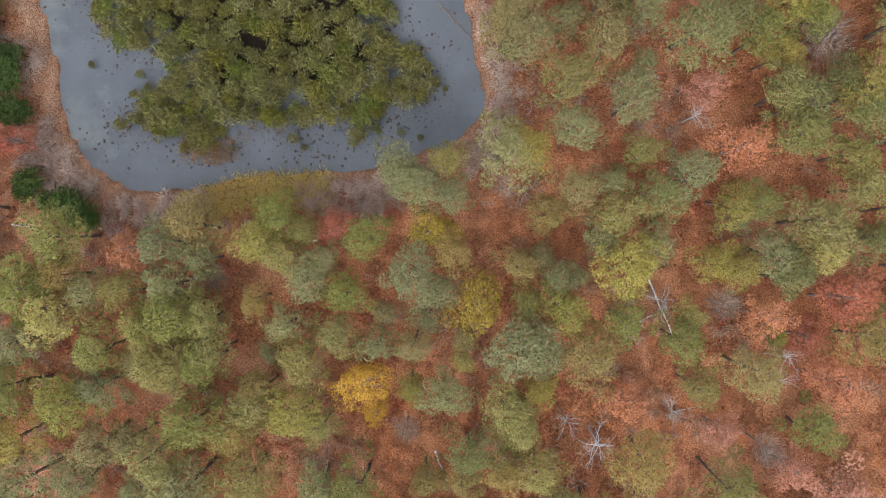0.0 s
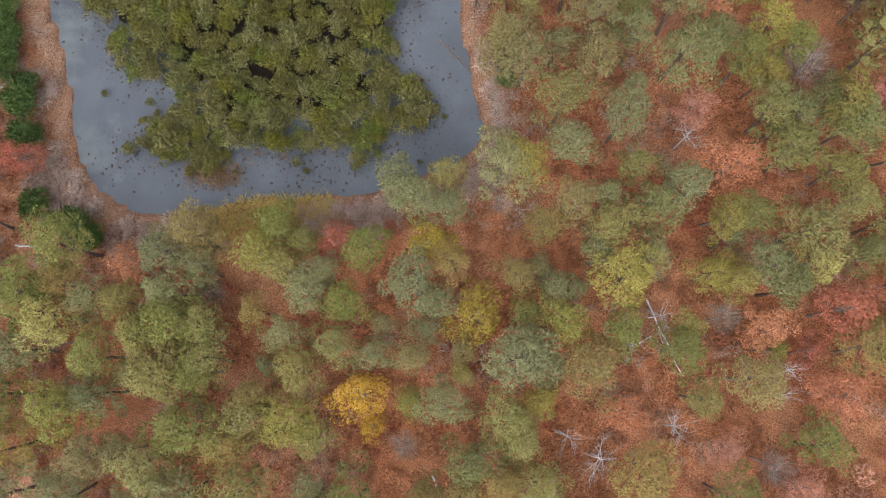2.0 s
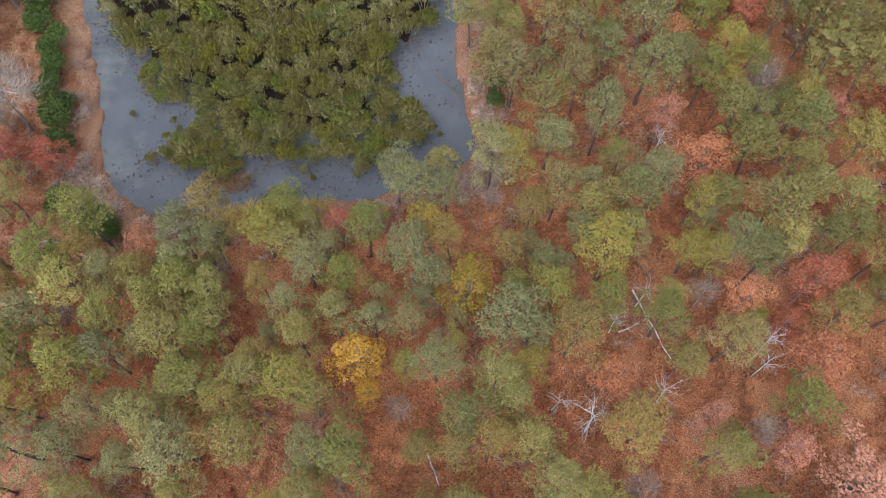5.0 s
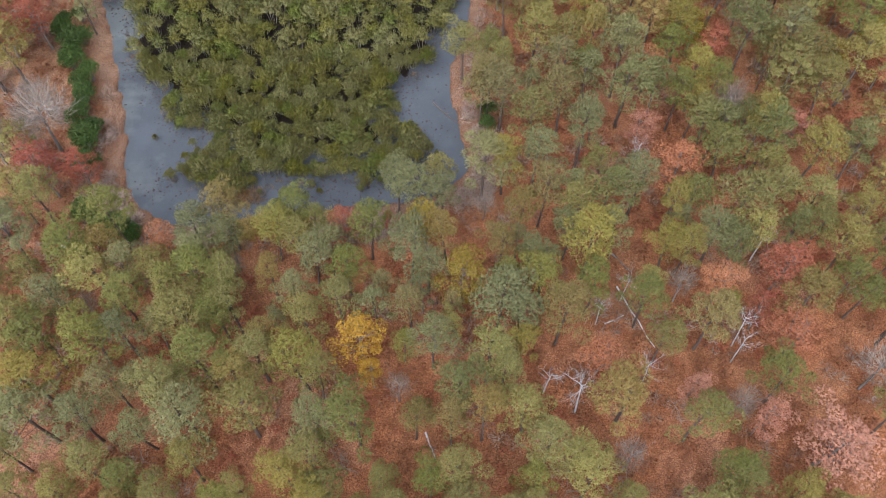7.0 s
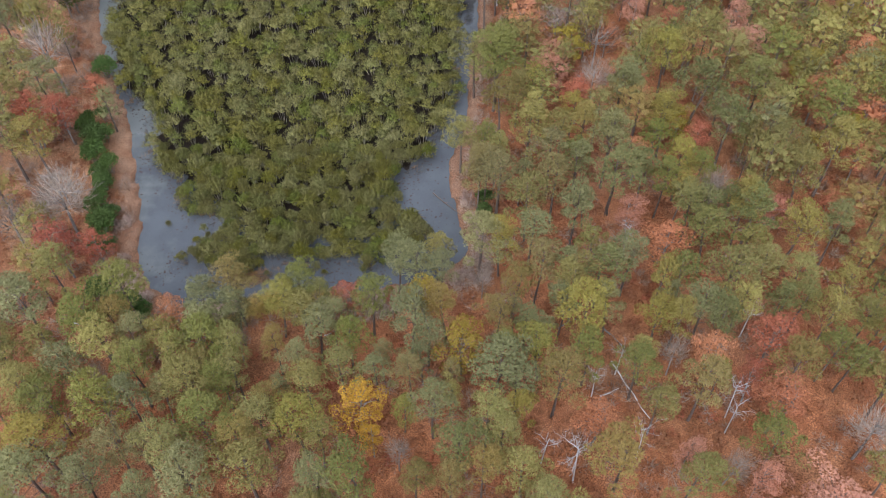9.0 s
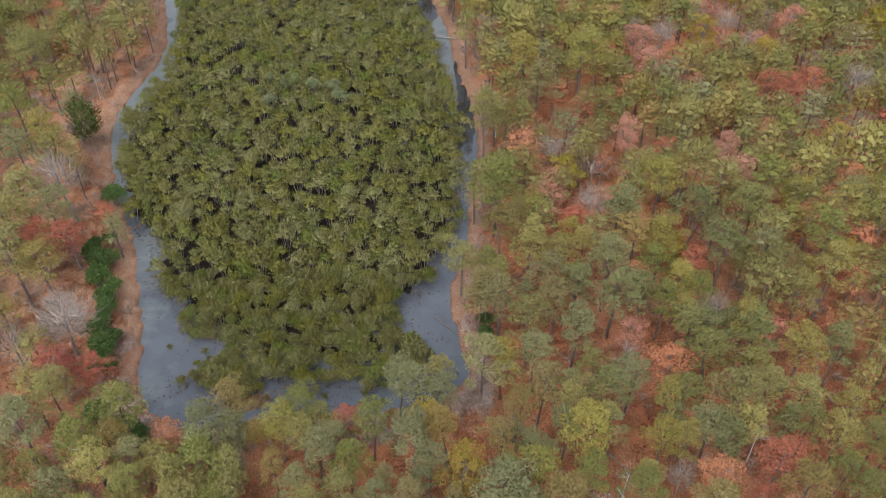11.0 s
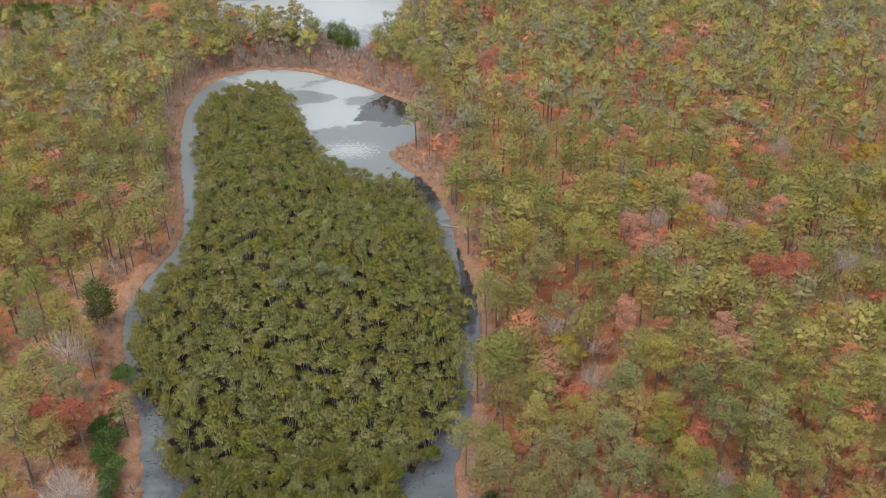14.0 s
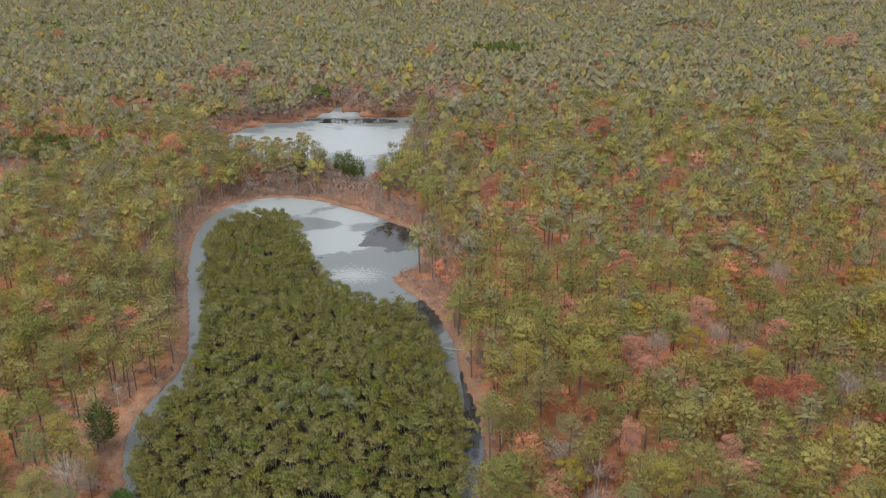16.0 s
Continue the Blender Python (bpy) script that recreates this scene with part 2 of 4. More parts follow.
    t.links.new(noise_tex(t, 1.1, 3), bump.inputs["Height"])
    t.links.new(bump.outputs[0], b.inputs["Normal"])
    return m


GROUND, WATER = ground_material(), water_material()


# ---- plan of the place ----
rng = np.random.default_rng(7)
POND = [(-38.6, 41.4), (-42.6, 42.6), (-46.7, 45.0), (-49.4, 48.9), (-50.3, 53.4), (-51.0, 58.2), (-53.3, 66.4), (-56.4, 75.5), (-60.0, 86.8),
        (-64.2, 95.2), (-68.0, 104.5), (-73.0, 116.0), (-75.3, 127.0), (-75.6, 136.0), (-73.8, 147.0), (-72.2, 157.0), (-73.2, 170.0), (-77.8, 188.1),
        (-85.4, 213.5), (-93.2, 243.5), (-98.1, 273.0), (-97.2, 294.0), (-90.1, 311.0), (-77.0, 319.2), (-57.5, 315.0), (-46.5, 306.5),
        (-31.5, 294.0), (-20.2, 281.5), (-12.5, 271.0), (-9.5, 240.0), (-18.0, 224.5), (-13.5, 214.0), (-6.0, 202.0), (-0.8, 187.0), (2.4, 173.0),
        (3.6, 160.0), (5.8, 147.8), (8.0, 133.5), (8.4, 119.5), (6.8, 105.0), (5.6, 90.0), (4.2, 80.0), (2.3, 73.5)]
POND_SOUTH = [(2.2, 66.9), (3.5, 60.7), (4.6, 57.5), (5.1, 54.4), (4.4, 51.4), (2.9, 49.4), (0.7, 47.5), (-6.7, 45.5), (-10.4, 44.3), (-17.1, 43.9), (-25.2, 43.6), (-32.6, 42.1)]
FAR_POND = [(-126, 446), (-110, 474), (-88, 487), (-77, 513), (-70, 524), (-52, 500), (-33, 490), (-8, 512), (10, 536), (16, 528), (-2, 503), (-15, 488), (-22, 449),
            (-21, 408), (-23, 374), (-33, 360), (-39, 347), (-44, 351), (-46, 364), (-55, 372), (-62, 380), (-81, 385), (-106, 394), (-121, 416)]
SIDE_POND = [(-190, 322), (-196, 340), (-212, 346), (-236, 340), (-240, 322), (-222, 312), (-204, 312)]
SIDE_MARSH = [(-166, 386), (-172, 400), (-186, 398), (-205, 414), (-228, 404), (-252, 414), (-258, 380), (-232, 372), (-215, 378), (-195, 366), (-180, 374)]
ISLAND = [(-38.5, 49.0), (-43.6, 49.2), (-37.8, 54.5), (-38.5, 59.0), (-44.0, 61.0), (-47.4, 69.0), (-53.6, 75.0), (-55.0, 86.0), (-61.5, 91.0), (-66.0, 102.0), (-70.5, 117.0),
          (-71.4, 127.0), (-70.5, 140.0), (-68.2, 151.0), (-69.8, 167.0), (-78.0, 204.0), (-87.4, 238.0), (-91.0, 262.5), (-89.6, 281.0), (-85.0, 288.0), (-72.6, 292.5),
          (-63.5, 286.0), (-56.5, 267.0), (-47.8, 244.0), (-40.4, 223.0), (-31.0, 209.0)]
ISLAND_EAST = [(-21.5, 202.0), (-12.6, 197.5), (-6.4, 183.5), (-2.2, 166.0), (0.8, 144.8), (3.4, 133.0), (4.6, 110.0), (3.4, 92.0), (0.8, 83.5), (-2.4, 74.0), (-7.4, 66.3),
               (-3.6, 60.0), (-1.2, 55.5), (-5.2, 52.4), (-8.4, 50.0), (-12.2, 48.0), (-14.0, 50.0), (-18.4, 47.6), (-21.3, 49.8), (-28.7, 48.2), (-32.0, 47.4)]


def rounded(points, steps=6):
    """A closed Catmull-Rom line through the corners of an outline."""
    p = np.array(points, float)
    t = np.linspace(0, 1, steps, endpoint=False)[:, None]
    out = []
    for k in range(len(p)):
        a, b, c, d = p[k - 1], p[k], p[(k + 1) % len(p)], p[(k + 2) % len(p)]
        out.append(0.5 * (2 * b + (c - a) * t + (2 * a - 5 * b + 4 * c - d) * t**2 + (3 * b - a - 3 * c + d) * t**3))
    return np.concatenate(out)


def distance(line, x, y):
    """Signed distance to a closed outline: below zero inside."""
    x, y = np.asarray(x, float).ravel(), np.asarray(y, float).ravel()
    best, inside = np.full(len(x), 1e18), np.zeros(len(x), bool)
    for (ax, ay), (bx, by) in zip(line, np.roll(line, -1, axis=0)):
        dx, dy = bx - ax, by - ay
        s = np.clip(((x - ax) * dx + (y - ay) * dy) / (dx * dx + dy * dy + 1e-12), 0, 1)
        best = np.minimum(best, (ax + s * dx - x) ** 2 + (ay + s * dy - y) ** 2)
        if dy:
            inside ^= ((ay > y) != (by > y)) & (x < ax + (y - ay) * dx / dy)
    return np.where(inside, -1, 1) * np.sqrt(best)


SHORES = [rounded(POND + POND_SOUTH), rounded(FAR_POND, 4), rounded(SIDE_POND, 4)]
ISLAND_LINE = rounded(ISLAND + ISLAND_EAST, 4)
MARSH_LINE = rounded(SIDE_MARSH, 4)


def waves(x, y, size, seed):
    """Smooth noise of about unit height, with lumps of that size in metres."""
    r = np.random.default_rng(seed)
    total = np.zeros_like(x, dtype=float)
    for k in range(9):
        a, f, p = r.uniform(0, 2 * np.pi), r.uniform(0.6, 1.8) * 2 * np.pi / size, r.uniform(0, 2 * np.pi)
        total += np.sin((x * np.cos(a) + y * np.sin(a)) * f + p)
    return total / 3.0


def shore_distance(x, y):
    x, y = np.asarray(x, float).ravel(), np.asarray(y, float).ravel()
    d = np.minimum.reduce([distance(line, x, y) for line in SHORES])
    return d + 0.35 * waves(x, y, 4.5, 3) + 0.15 * waves(x, y, 1.6, 4)


def height(x, y, d=None):
    x, y = np.asarray(x, float).ravel(), np.asarray(y, float).ravel()
    d = shore_distance(x, y) if d is None else d
    land = 0.65 * (1 - np.exp(-np.maximum(d, 0) / 2.2)) + (1 - np.exp(-np.maximum(d, 0) / 40)) * (0.9 + 0.45 * waves(x, y, 60, 5))
    bed = np.maximum(-0.9, d * 0.3)
    # Island peat rises over the water, so its shade-darkened colour fills the gaps.
    peat = np.clip(-distance(ISLAND_LINE, x, y) / 3.0 - 0.5 - 1.6 * np.clip((72 - y) / 14, 0, 1), -0.8, 1.2) * 0.3 + 0.10 * waves(x, y, 5, 6) - 0.02
    return np.where(d > 0, land + 0.02, np.maximum(bed, np.minimum(peat, 0.22)))


# ---- mesh tools ----
def mesh(name, verts, quads, materials, slots=None, tint=None, normals=None):
    """quads: corners of the faces; a fourth corner below zero makes a triangle. normals: how the surface faces at each point; foliage takes those of its clump."""
    me = bpy.data.meshes.new(name)
    verts, quads = np.asarray(verts, np.float32), np.asarray(quads, np.int32)
    me.vertices.add(len(verts))
    me.vertices.foreach_set("co", verts.ravel())
    corners = np.where(quads[:, 3] < 0, 3, 4)
    me.loops.add(int(corners.sum()))
    me.loops.foreach_set("vertex_index", quads[quads >= 0])
    me.polygons.add(len(quads))
    me.polygons.foreach_set("loop_start", (np.cumsum(corners) - corners).astype(np.int32))
    for m in materials:
        me.materials.append(m)
    if slots is not None:
        me.polygons.foreach_set("material_index", np.asarray(slots, np.int32))
    if tint is not None:
        me.attributes.new("tint", "FLOAT", "POINT").data.foreach_set("value", np.asarray(tint, np.float32))
    me.polygons.foreach_set("use_smooth", np.ones(len(quads), bool))
    me.update(calc_edges=True)
    if normals is not None:
        me.normals_split_custom_set_from_vertices(np.asarray(normals, np.float32))
    return me


class Soup:
    """Quads gathered for one mesh, with a material slot for each and a normal for each point."""

    def __init__(self, soft=0.53):
        self.v, self.q, self.s, self.f, self.n, self.soft = [], [], [], [], 0, soft

    def add(self, verts, quads, slot=0, normals=None):
        self.v.append(np.asarray(verts, float))
        q = np.asarray(quads, int)
        self.q.append(np.where(q < 0, -1, q + self.n))
        self.s.append(np.full(len(quads), slot))
        self.f.append(np.zeros((len(verts), 3)) if normals is None else np.asarray(normals, float))
        self.n += len(verts)

    def add_sprays(self, corners, out, slot):
        """Triangles (n, 3, 3), turned to face outwards and shaded for the most part like the clump that they sit on."""
        n = len(corners)
        flat = np.cross(corners[:, 1] - corners[:, 0], corners[:, 2] - corners[:, 0])
        flat /= np.linalg.norm(flat, axis=1)[:, None] + 1e-9
        turn = np.sum(flat * out, axis=1) < 0
        corners = np.where(turn[:, None, None], corners[:, ::-1], corners)
        flat = np.where(turn[:, None], -flat, flat)
        face = out / (np.linalg.norm(out, axis=1)[:, None] + 1e-9) * self.soft + flat * (1.1 - self.soft)
        face /= np.linalg.norm(face, axis=1)[:, None] + 1e-9
        self.add(corners.reshape(-1, 3), np.column_stack([np.arange(3 * n).reshape(n, 3), np.full(n, -1)]), slot, np.repeat(face, 3, axis=0))

    def done(self):
        return np.concatenate(self.v), np.concatenate(self.q), np.concatenate(self.s), np.concatenate(self.f)


def tube(soup, line, radii, sides=5, slot=0):
    line = np.asarray(line, float)
    way = np.gradient(line, axis=0)
    way /= np.linalg.norm(way, axis=1)[:, None] + 1e-9
    up = np.where(np.abs(way[:, 2:3]) > 0.9, [[1.0, 0, 0]], [[0, 0, 1.0]])
    u = np.cross(way, up)
    u /= np.linalg.norm(u, axis=1)[:, None] + 1e-9
    w = np.cross(way, u)
    a = np.arange(sides) * 2 * np.pi / sides
    ring = np.cos(a)[None, :, None] * u[:, None] + np.sin(a)[None, :, None] * w[:, None]
    verts = (line[:, None] + ring * np.asarray(radii, float)[:, None, None]).reshape(-1, 3)
    i, j = np.meshgrid(np.arange(len(line) - 1), np.arange(sides), indexing="ij")
    k = (j + 1) % sides
    soup.add(verts, np.stack([i * sides + j, i * sides + k, (i + 1) * sides + k, (i + 1) * sides + j], -1).reshape(-1, 4), slot, ring.reshape(-1, 3))


def unit(r, n, up=0.0):
    d = r.normal(size=(n, 3))
    d[:, 2] += up
    return d / (np.linalg.norm(d, axis=1)[:, None] + 1e-9)


def leaves(soup, r, places, ways, length, width, slot=0, out=None):
    """Narrow pointed sprays that grow along the given ways."""
    n = len(places)
    size = r.uniform(0.65, 1.35, (n, 1))
    side = np.cross(ways, unit(r, n))
    side *= size * width * 0.5 / (np.linalg.norm(side, axis=1)[:, None] + 1e-9)
    foot = places - ways * size * length * 0.4
    soup.add_sprays(np.stack([foot - side, foot + side, places + ways * size * length * 0.6], 1), ways + [0, 0, 0.3] if out is None else out, slot)


def blades(soup, r, places, facing, length, width, slot=0, out=None):
    """Small leaves and needle tufts that lie across the given directions."""
    n = len(places)
    way = np.cross(facing, unit(r, n))
    way /= np.linalg.norm(way, axis=1)[:, None] + 1e-9
    side = np.cross(facing, way)
    side /= np.linalg.norm(side, axis=1)[:, None] + 1e-9
    size = r.uniform(0.6, 1.4, (n, 1))
    way, side = way * size * length * 0.5, side * size * width * 0.5
    soup.add_sprays(np.stack([places - way - side, places - way * 0.6 + side, places + way], 1), facing if out is None else out, slot)


# ---- plants ----
def crown_points(r, h, radius, base, clumps, shape):
    """Where the clumps of a crown sit: a dome for pines, a ball for broad crowns, drawn out into a few uneven lobes."""
    u = (np.arange(clumps) + r.uniform(0.2, 0.8, clumps)) / clumps
    turn = np.arange(clumps) * 2.39996 + r.uniform(0, 6.3)
    if shape == "dome":
        wide = np.sqrt(np.clip(1 - u**1.7, 0, 1)) * 0.86 + 0.06
    else:
        wide = np.sqrt(np.clip(1 - (2 * np.clip(u, 0.12, 1) - 0.75) ** 2 / 1.6, 0, 1)) * 0.86
    lobes = 1 + 0.24 * np.sin(turn * 2 + r.uniform(0, 6)) + 0.2 * np.sin(turn * 3 + r.uniform(0, 6)) + 0.14 * np.sin(turn * 5 + r.uniform(0, 6))
    out = radius * wide * np.sqrt(r.uniform(0.2, 1.0, clumps)) * lobes
    lean = r.normal(0, radius * 0.08, 2)
    z = base + (h - base) * (0.06 + 0.9 * u) + r.normal(0, 0.035 * h, clumps) * (u < 0.85)
    return np.stack([np.cos(turn) * out + lean[0], np.sin(turn) * out + lean[1], z], -1)


def woody(soup, r, h, thick, points, limb=0.05, sides=6, slot=0, limbs=True):
    bend = r.normal(0, 0.18, (5, 2)).cumsum(0) * [[0], [0.4], [0.8], [1], [1]]
    z = np.array([-0.4, 0.12 * h, 0.4 * h, 0.7 * h, 0.95 * h])
    line = np.column_stack([bend, z])
    line[0, :2] = 0
    tube(soup, line, thick * np.array([1.25, 1.0, 0.8, 0.5, 0.12]), sides, slot)
    if limbs:
        for p in points:
            at = max(0.25 * h, p[2] - 0.1 * h - 0.35 * np.hypot(p[0], p[1]))
            start = np.array([np.interp(at, z, bend[:, 0]), np.interp(at, z, bend[:, 1]), at])
            tube(soup, [start, p], limb * np.array([1.0, 0.3]), 3, slot)


def crown(soup, r, points, radius, each, length, width, flat=0.6, slot=0, up=0.35, middle=0.0, upright=0.0, wide=3.0, own=0.6):
    """Puffs of foliage round the points, denser towards their outside; upright sprays stand out of them at their tips. own: how far a puff is
    shaded by itself and not by the whole crown."""
    k = np.arange(each) + 0.5
    for p in points:
        z = 1 - k / each * (1.75 - up)
        ring, a = np.sqrt(np.clip(1 - z**2, 0, 1)), k * 2.39996 + r.uniform(0, 6.3)
        d = np.column_stack([np.cos(a) * ring, np.sin(a) * ring, z]) + r.normal(0, 0.14, (each, 3))
        d /= np.linalg.norm(d, axis=1)[:, None]
        reach = radius * r.uniform(0.75, 1.25) * r.uniform(0.35, 1.0, (each, 1)) ** 0.4
        at = p + d * reach * [1, 1, flat]
        out = d * own + (at - [0, 0, middle]) / wide * (1 - own) + [0, 0, 0.5]
        stand = r.uniform(0, 1, each) < upright
        way = d[stand] * 0.9 + [0, 0, 0.55] + unit(r, stand.sum()) * 0.35
        leaves(soup, r, at[stand], way / np.linalg.norm(way, axis=1)[:, None], length * 1.5, width * 0.8, slot, out[stand])
        blades(soup, r, at[~stand], (d * 0.5 + [0, 0, 0.25] + unit(r, each) * 0.6)[~stand], length, width, slot, out[~stand])


def cores(soup, r, points, radius, slot, middle, wide, deep=0.3, tall=0.55):
    """The dense middle of the puffs in a crown that is seen from far: a small ragged cap under the sprays at each point."""
    k = np.arange(5)
    tris = np.column_stack([k, (k + 1) % 5, np.full(5, 5), np.full(5, -1)])
    for p in points:
        a, size = k * np.pi * 0.4 + r.uniform(0, 6.3), radius * r.uniform(0.75, 1.2)
        v = np.vstack([np.column_stack([np.cos(a), np.sin(a), np.full(5, -deep)]), [(0, 0, tall)]])
        v = (v + r.normal(0, 0.2, v.shape)) * size + p
        face = (v - p) / size * 0.4 + (v - [0, 0, middle]) / wide * 0.5 + [0, 0, 0.35]
        soup.add(v, tris, slot, face / (np.linalg.norm(face, axis=1)[:, None] + 1e-9))


def shell(s, r, base, top, radius, count, size, slot=0, under=0.35, lumps=11, narrow=0.56, deep=0.74, upright=0.0):
    """A dense crown of leaf sprays laid over a lumpy dome that is drawn in at its foot; upright sprays stand out of it."""
    lump = unit(r, lumps, 0.7)
    middle = base + 0.38 * (top - base)
    n = np.arange(count) + 0.5
    z = 1 - n / count * (1.0 + under)
    flat = np.sqrt(np.clip(1 - z**2, 0, 1))
    d = np.column_stack([np.cos(n * 2.39996) * flat, np.sin(n * 2.39996) * flat, z]) + r.normal(0, 0.06, (count, 3))
    d /= np.linalg.norm(d, axis=1)[:, None]
    off = d - lump[np.argmax(d @ lump.T, axis=1)]
    bulge = (1.08 - 0.34 * np.clip(np.linalg.norm(off, axis=1) / 0.75, 0, 1) ** 2) * r.uniform(deep, 1.06, count)
    rise = np.where(z > 0, top - middle, middle - base)
    at = d * bulge[:, None] * np.column_stack([np.full(count, radius), np.full(count, radius), rise]) + [0, 0, middle]
    up = r.uniform(0, 1, count) < upright
    way = d[up] * 0.8 + [0, 0, 0.7] + unit(r, up.sum()) * 0.4
    leaves(s, r, at[up], way / np.linalg.norm(way, axis=1)[:, None], size * 1.5, size * narrow, slot, (d + off * 0.8)[up])
    blades(s, r, at[~up], (d * 0.75 + off * 0.5 + [0, 0, 0.12] + unit(r, count) * 0.5)[~up], size, size * narrow, slot, (d + off * 0.8)[~up])


def bare_limbs(soup, r, start, way, length, thick, level, slot=0, droop=0.0):
    n = 3
    line = [np.array(start, float)]
    way = np.array(way, float)
    for _ in range(n):
        way = way + r.normal(0, 0.2, 3) + [0, 0, 0.06 - droop]
        way /= np.linalg.norm(way)
        line.append(line[-1] + way * length / n)
    tube(soup, line, thick * np.linspace(1, 0.35, n + 1), 5 if level > 1 else 3, slot)
    if level:
        for k in range(2 + level):
            at = r.integers(1, n + 1)
            side = way + r.normal(0, 0.75, 3)
            bare_limbs(soup, r, line[at], side / np.linalg.norm(side), length * r.uniform(0.45, 0.75), thick * 0.5, level - 1, slot, droop)


def part(name, soup, materials, parent, label=""):
    v, q, s, f = soup.done()
    ob = new(name, mesh(name, v, q, materials, s, normals=f))
    ob.parent = parent
    return tagged(ob, label)


def plant(name, label, category, group, pieces):
    """A plant of its own: an empty at its foot that carries its parts."""
    root = new(name)
    root.empty_display_size = 0.5
    tagged(root, label, category, group)
    trunk = None
    for piece, soup, material in pieces:
        ob = part(piece, soup, [material], trunk if piece == "limb" else root)
        trunk = trunk or ob
    return root


def pine(seed, material, label):
    r = np.random.default_rng(seed)
    h, radius = 14.5, 3.2
    wood, green = Soup(), Soup()
    points = crown_points(r, h, radius * 1.04, h * 0.56, 24, "dome")
    woody(wood, r, h, 0.19, points, 0.045)
    crown(green, r, points, 1.02, 140, 0.3, 0.15, 0.64, middle=h * 0.55, upright=0.45)
    return plant("pine_tree", label, "tree", "pines of the wood", [("trunk", wood, PINE_BARK), ("crown", green, material)])


def oak(seed, material, label):
    r = np.random.default_rng(seed)
    h, radius = 12.0, 3.2
    wood, green = Soup(), Soup()
    points = crown_points(r, h, radius, h * 0.38, 26, "ball")
    woody(wood, r, h, 0.16, points, 0.06)
    crown(green, r, points, 1.0, 115, 0.25, 0.19, 0.7, middle=h * 0.5)
    return plant("oak_tree", label, "tree", "oaks of the wood", [("trunk", wood, OAK_BARK), ("crown", green, material)])


def evergreen(seed, material, label):
    r = np.random.default_rng(seed)
    wood, green = Soup(), Soup()
    tube(wood, [(0, 0, -0.4), (0.1, 0, 5.0), (0, 0.1, 10.5)], [0.2, 0.15, 0.05], 6)
    shell(green, r, 0.9, 12.0, 3.3, 1500, 0.55, 0, 0.7, 22, 0.6, 0.55, 0.3)
    return plant("evergreen_tree", label, "tree", "", [("trunk", wood, OAK_BARK), ("crown", green, material)])


def bare_tree(seed, material, label, name="bare_tree", h=11.0, level=3, straight=0.55, limbs_out=9, twigs=None):
    r = np.random.default_rng(seed)
    wood, limbs = Soup(), []
    line = [(0, 0, -0.4), (0.05, 0, h * 0.25), (0.15, 0.1, h * straight), (0.1, 0.2, h * 0.8)]
    tube(wood, line, [0.18, 0.14, 0.1, 0.05], 6)
    for k in range(limbs_out):
        at = r.uniform(straight * 0.75, 0.8) * h
        a = k * 2.4 + r.uniform(-0.4, 0.4)
        limbs.append(Soup())
        bare_limbs(limbs[-1], r, (0.12, 0.12, at), (np.cos(a), np.sin(a), r.uniform(0.25, 0.8)), r.uniform(2.0, 3.0), 0.06, level - 1)
    pieces = [("trunk", wood, material)] + [("limb", limb, material) for limb in limbs]
    if twigs:
        fine = Soup()
        shell(fine, r, h * 0.42, h * 1.02, 2.9, 1050, 0.6, 0, 0.6, 14, 0.085, 0.4, 0.85)
        pieces.append(("crown", fine, twigs))
    return plant(name, label, "tree", "", pieces)


def bush(seed, material, label, name="marsh_shrub", h=3.0, radius=1.75, clumps=8, each=75, length=0.38, width=0.17, group="", stem=None):
    """Several stems, each under a puff of leaf sprays, with gaps between the puffs."""
    r = np.random.default_rng(seed)
    wood, green = Soup(), Soup(0.42)
    points = bush_points(r, h, radius, clumps)
    stems(wood, points, 0.045, 3)
    crown(green, r, points, radius * 0.5, each, length, width, 0.85, 0, 0.6, h * 0.4, 0.75, radius, 0.45)
    return plant(name, label, "shrub", group, [("branchwork", wood, stem or STEMS), ("crown", green, material)])


def bush_points(r, h, radius, clumps):
    a = np.arange(clumps) * 2.39996 + r.uniform(0, 6.3)
    out = radius * 0.66 * np.sqrt((np.arange(clumps) + 0.25) / clumps) * r.uniform(0.85, 1.12, clumps)
    return np.stack([np.cos(a) * out, np.sin(a) * out, h * (0.82 - 0.5 * (out / radius) ** 2) * r.uniform(0.88, 1.1, clumps)], -1)


def stems(soup, points, thick, sides, slot=0):
    for p in points:
        tube(soup, [(p[0] * 0.2, p[1] * 0.2, -0.5), p * [0.7, 0.7, 0.6], p], [thick, thick * 0.7, thick * 0.3], sides, slot)


def place(things, spots, seed, size, rough=0.08):
    """Puts plants out, the first ones themselves and then copies, each turned and scaled; spots: x, y, radius."""
    r = np.random.default_rng(seed)
    spots = np.asarray(spots, float)
    z = height(spots[:, 0], spots[:, 1])
    for k, (x, y, radius) in enumerate(spots):
        thing, s = things[k % len(things)], radius / size
        tall = (0.45 + 0.55 * s) * r.uniform(1 - rough, 1 + rough)
        m = Matrix.LocRotScale((x, y, z[k]), Euler((r.normal(0, 0.03), r.normal(0, 0.03), r.uniform(0, 6.28))), (s * r.uniform(0.88, 1.14), s * r.uniform(0.88, 1.14), tall))
        if k < len(things):
            thing.matrix_basis = m
        else:
            copy_thing(thing, m @ Matrix.Diagonal((1 / thing.scale[0], 1 / thing.scale[1], 1 / thing.scale[2], 1)))
    for thing in things[len(spots):]:
        for o in (*thing.children_recursive, thing):
            bpy.data.objects.remove(o)


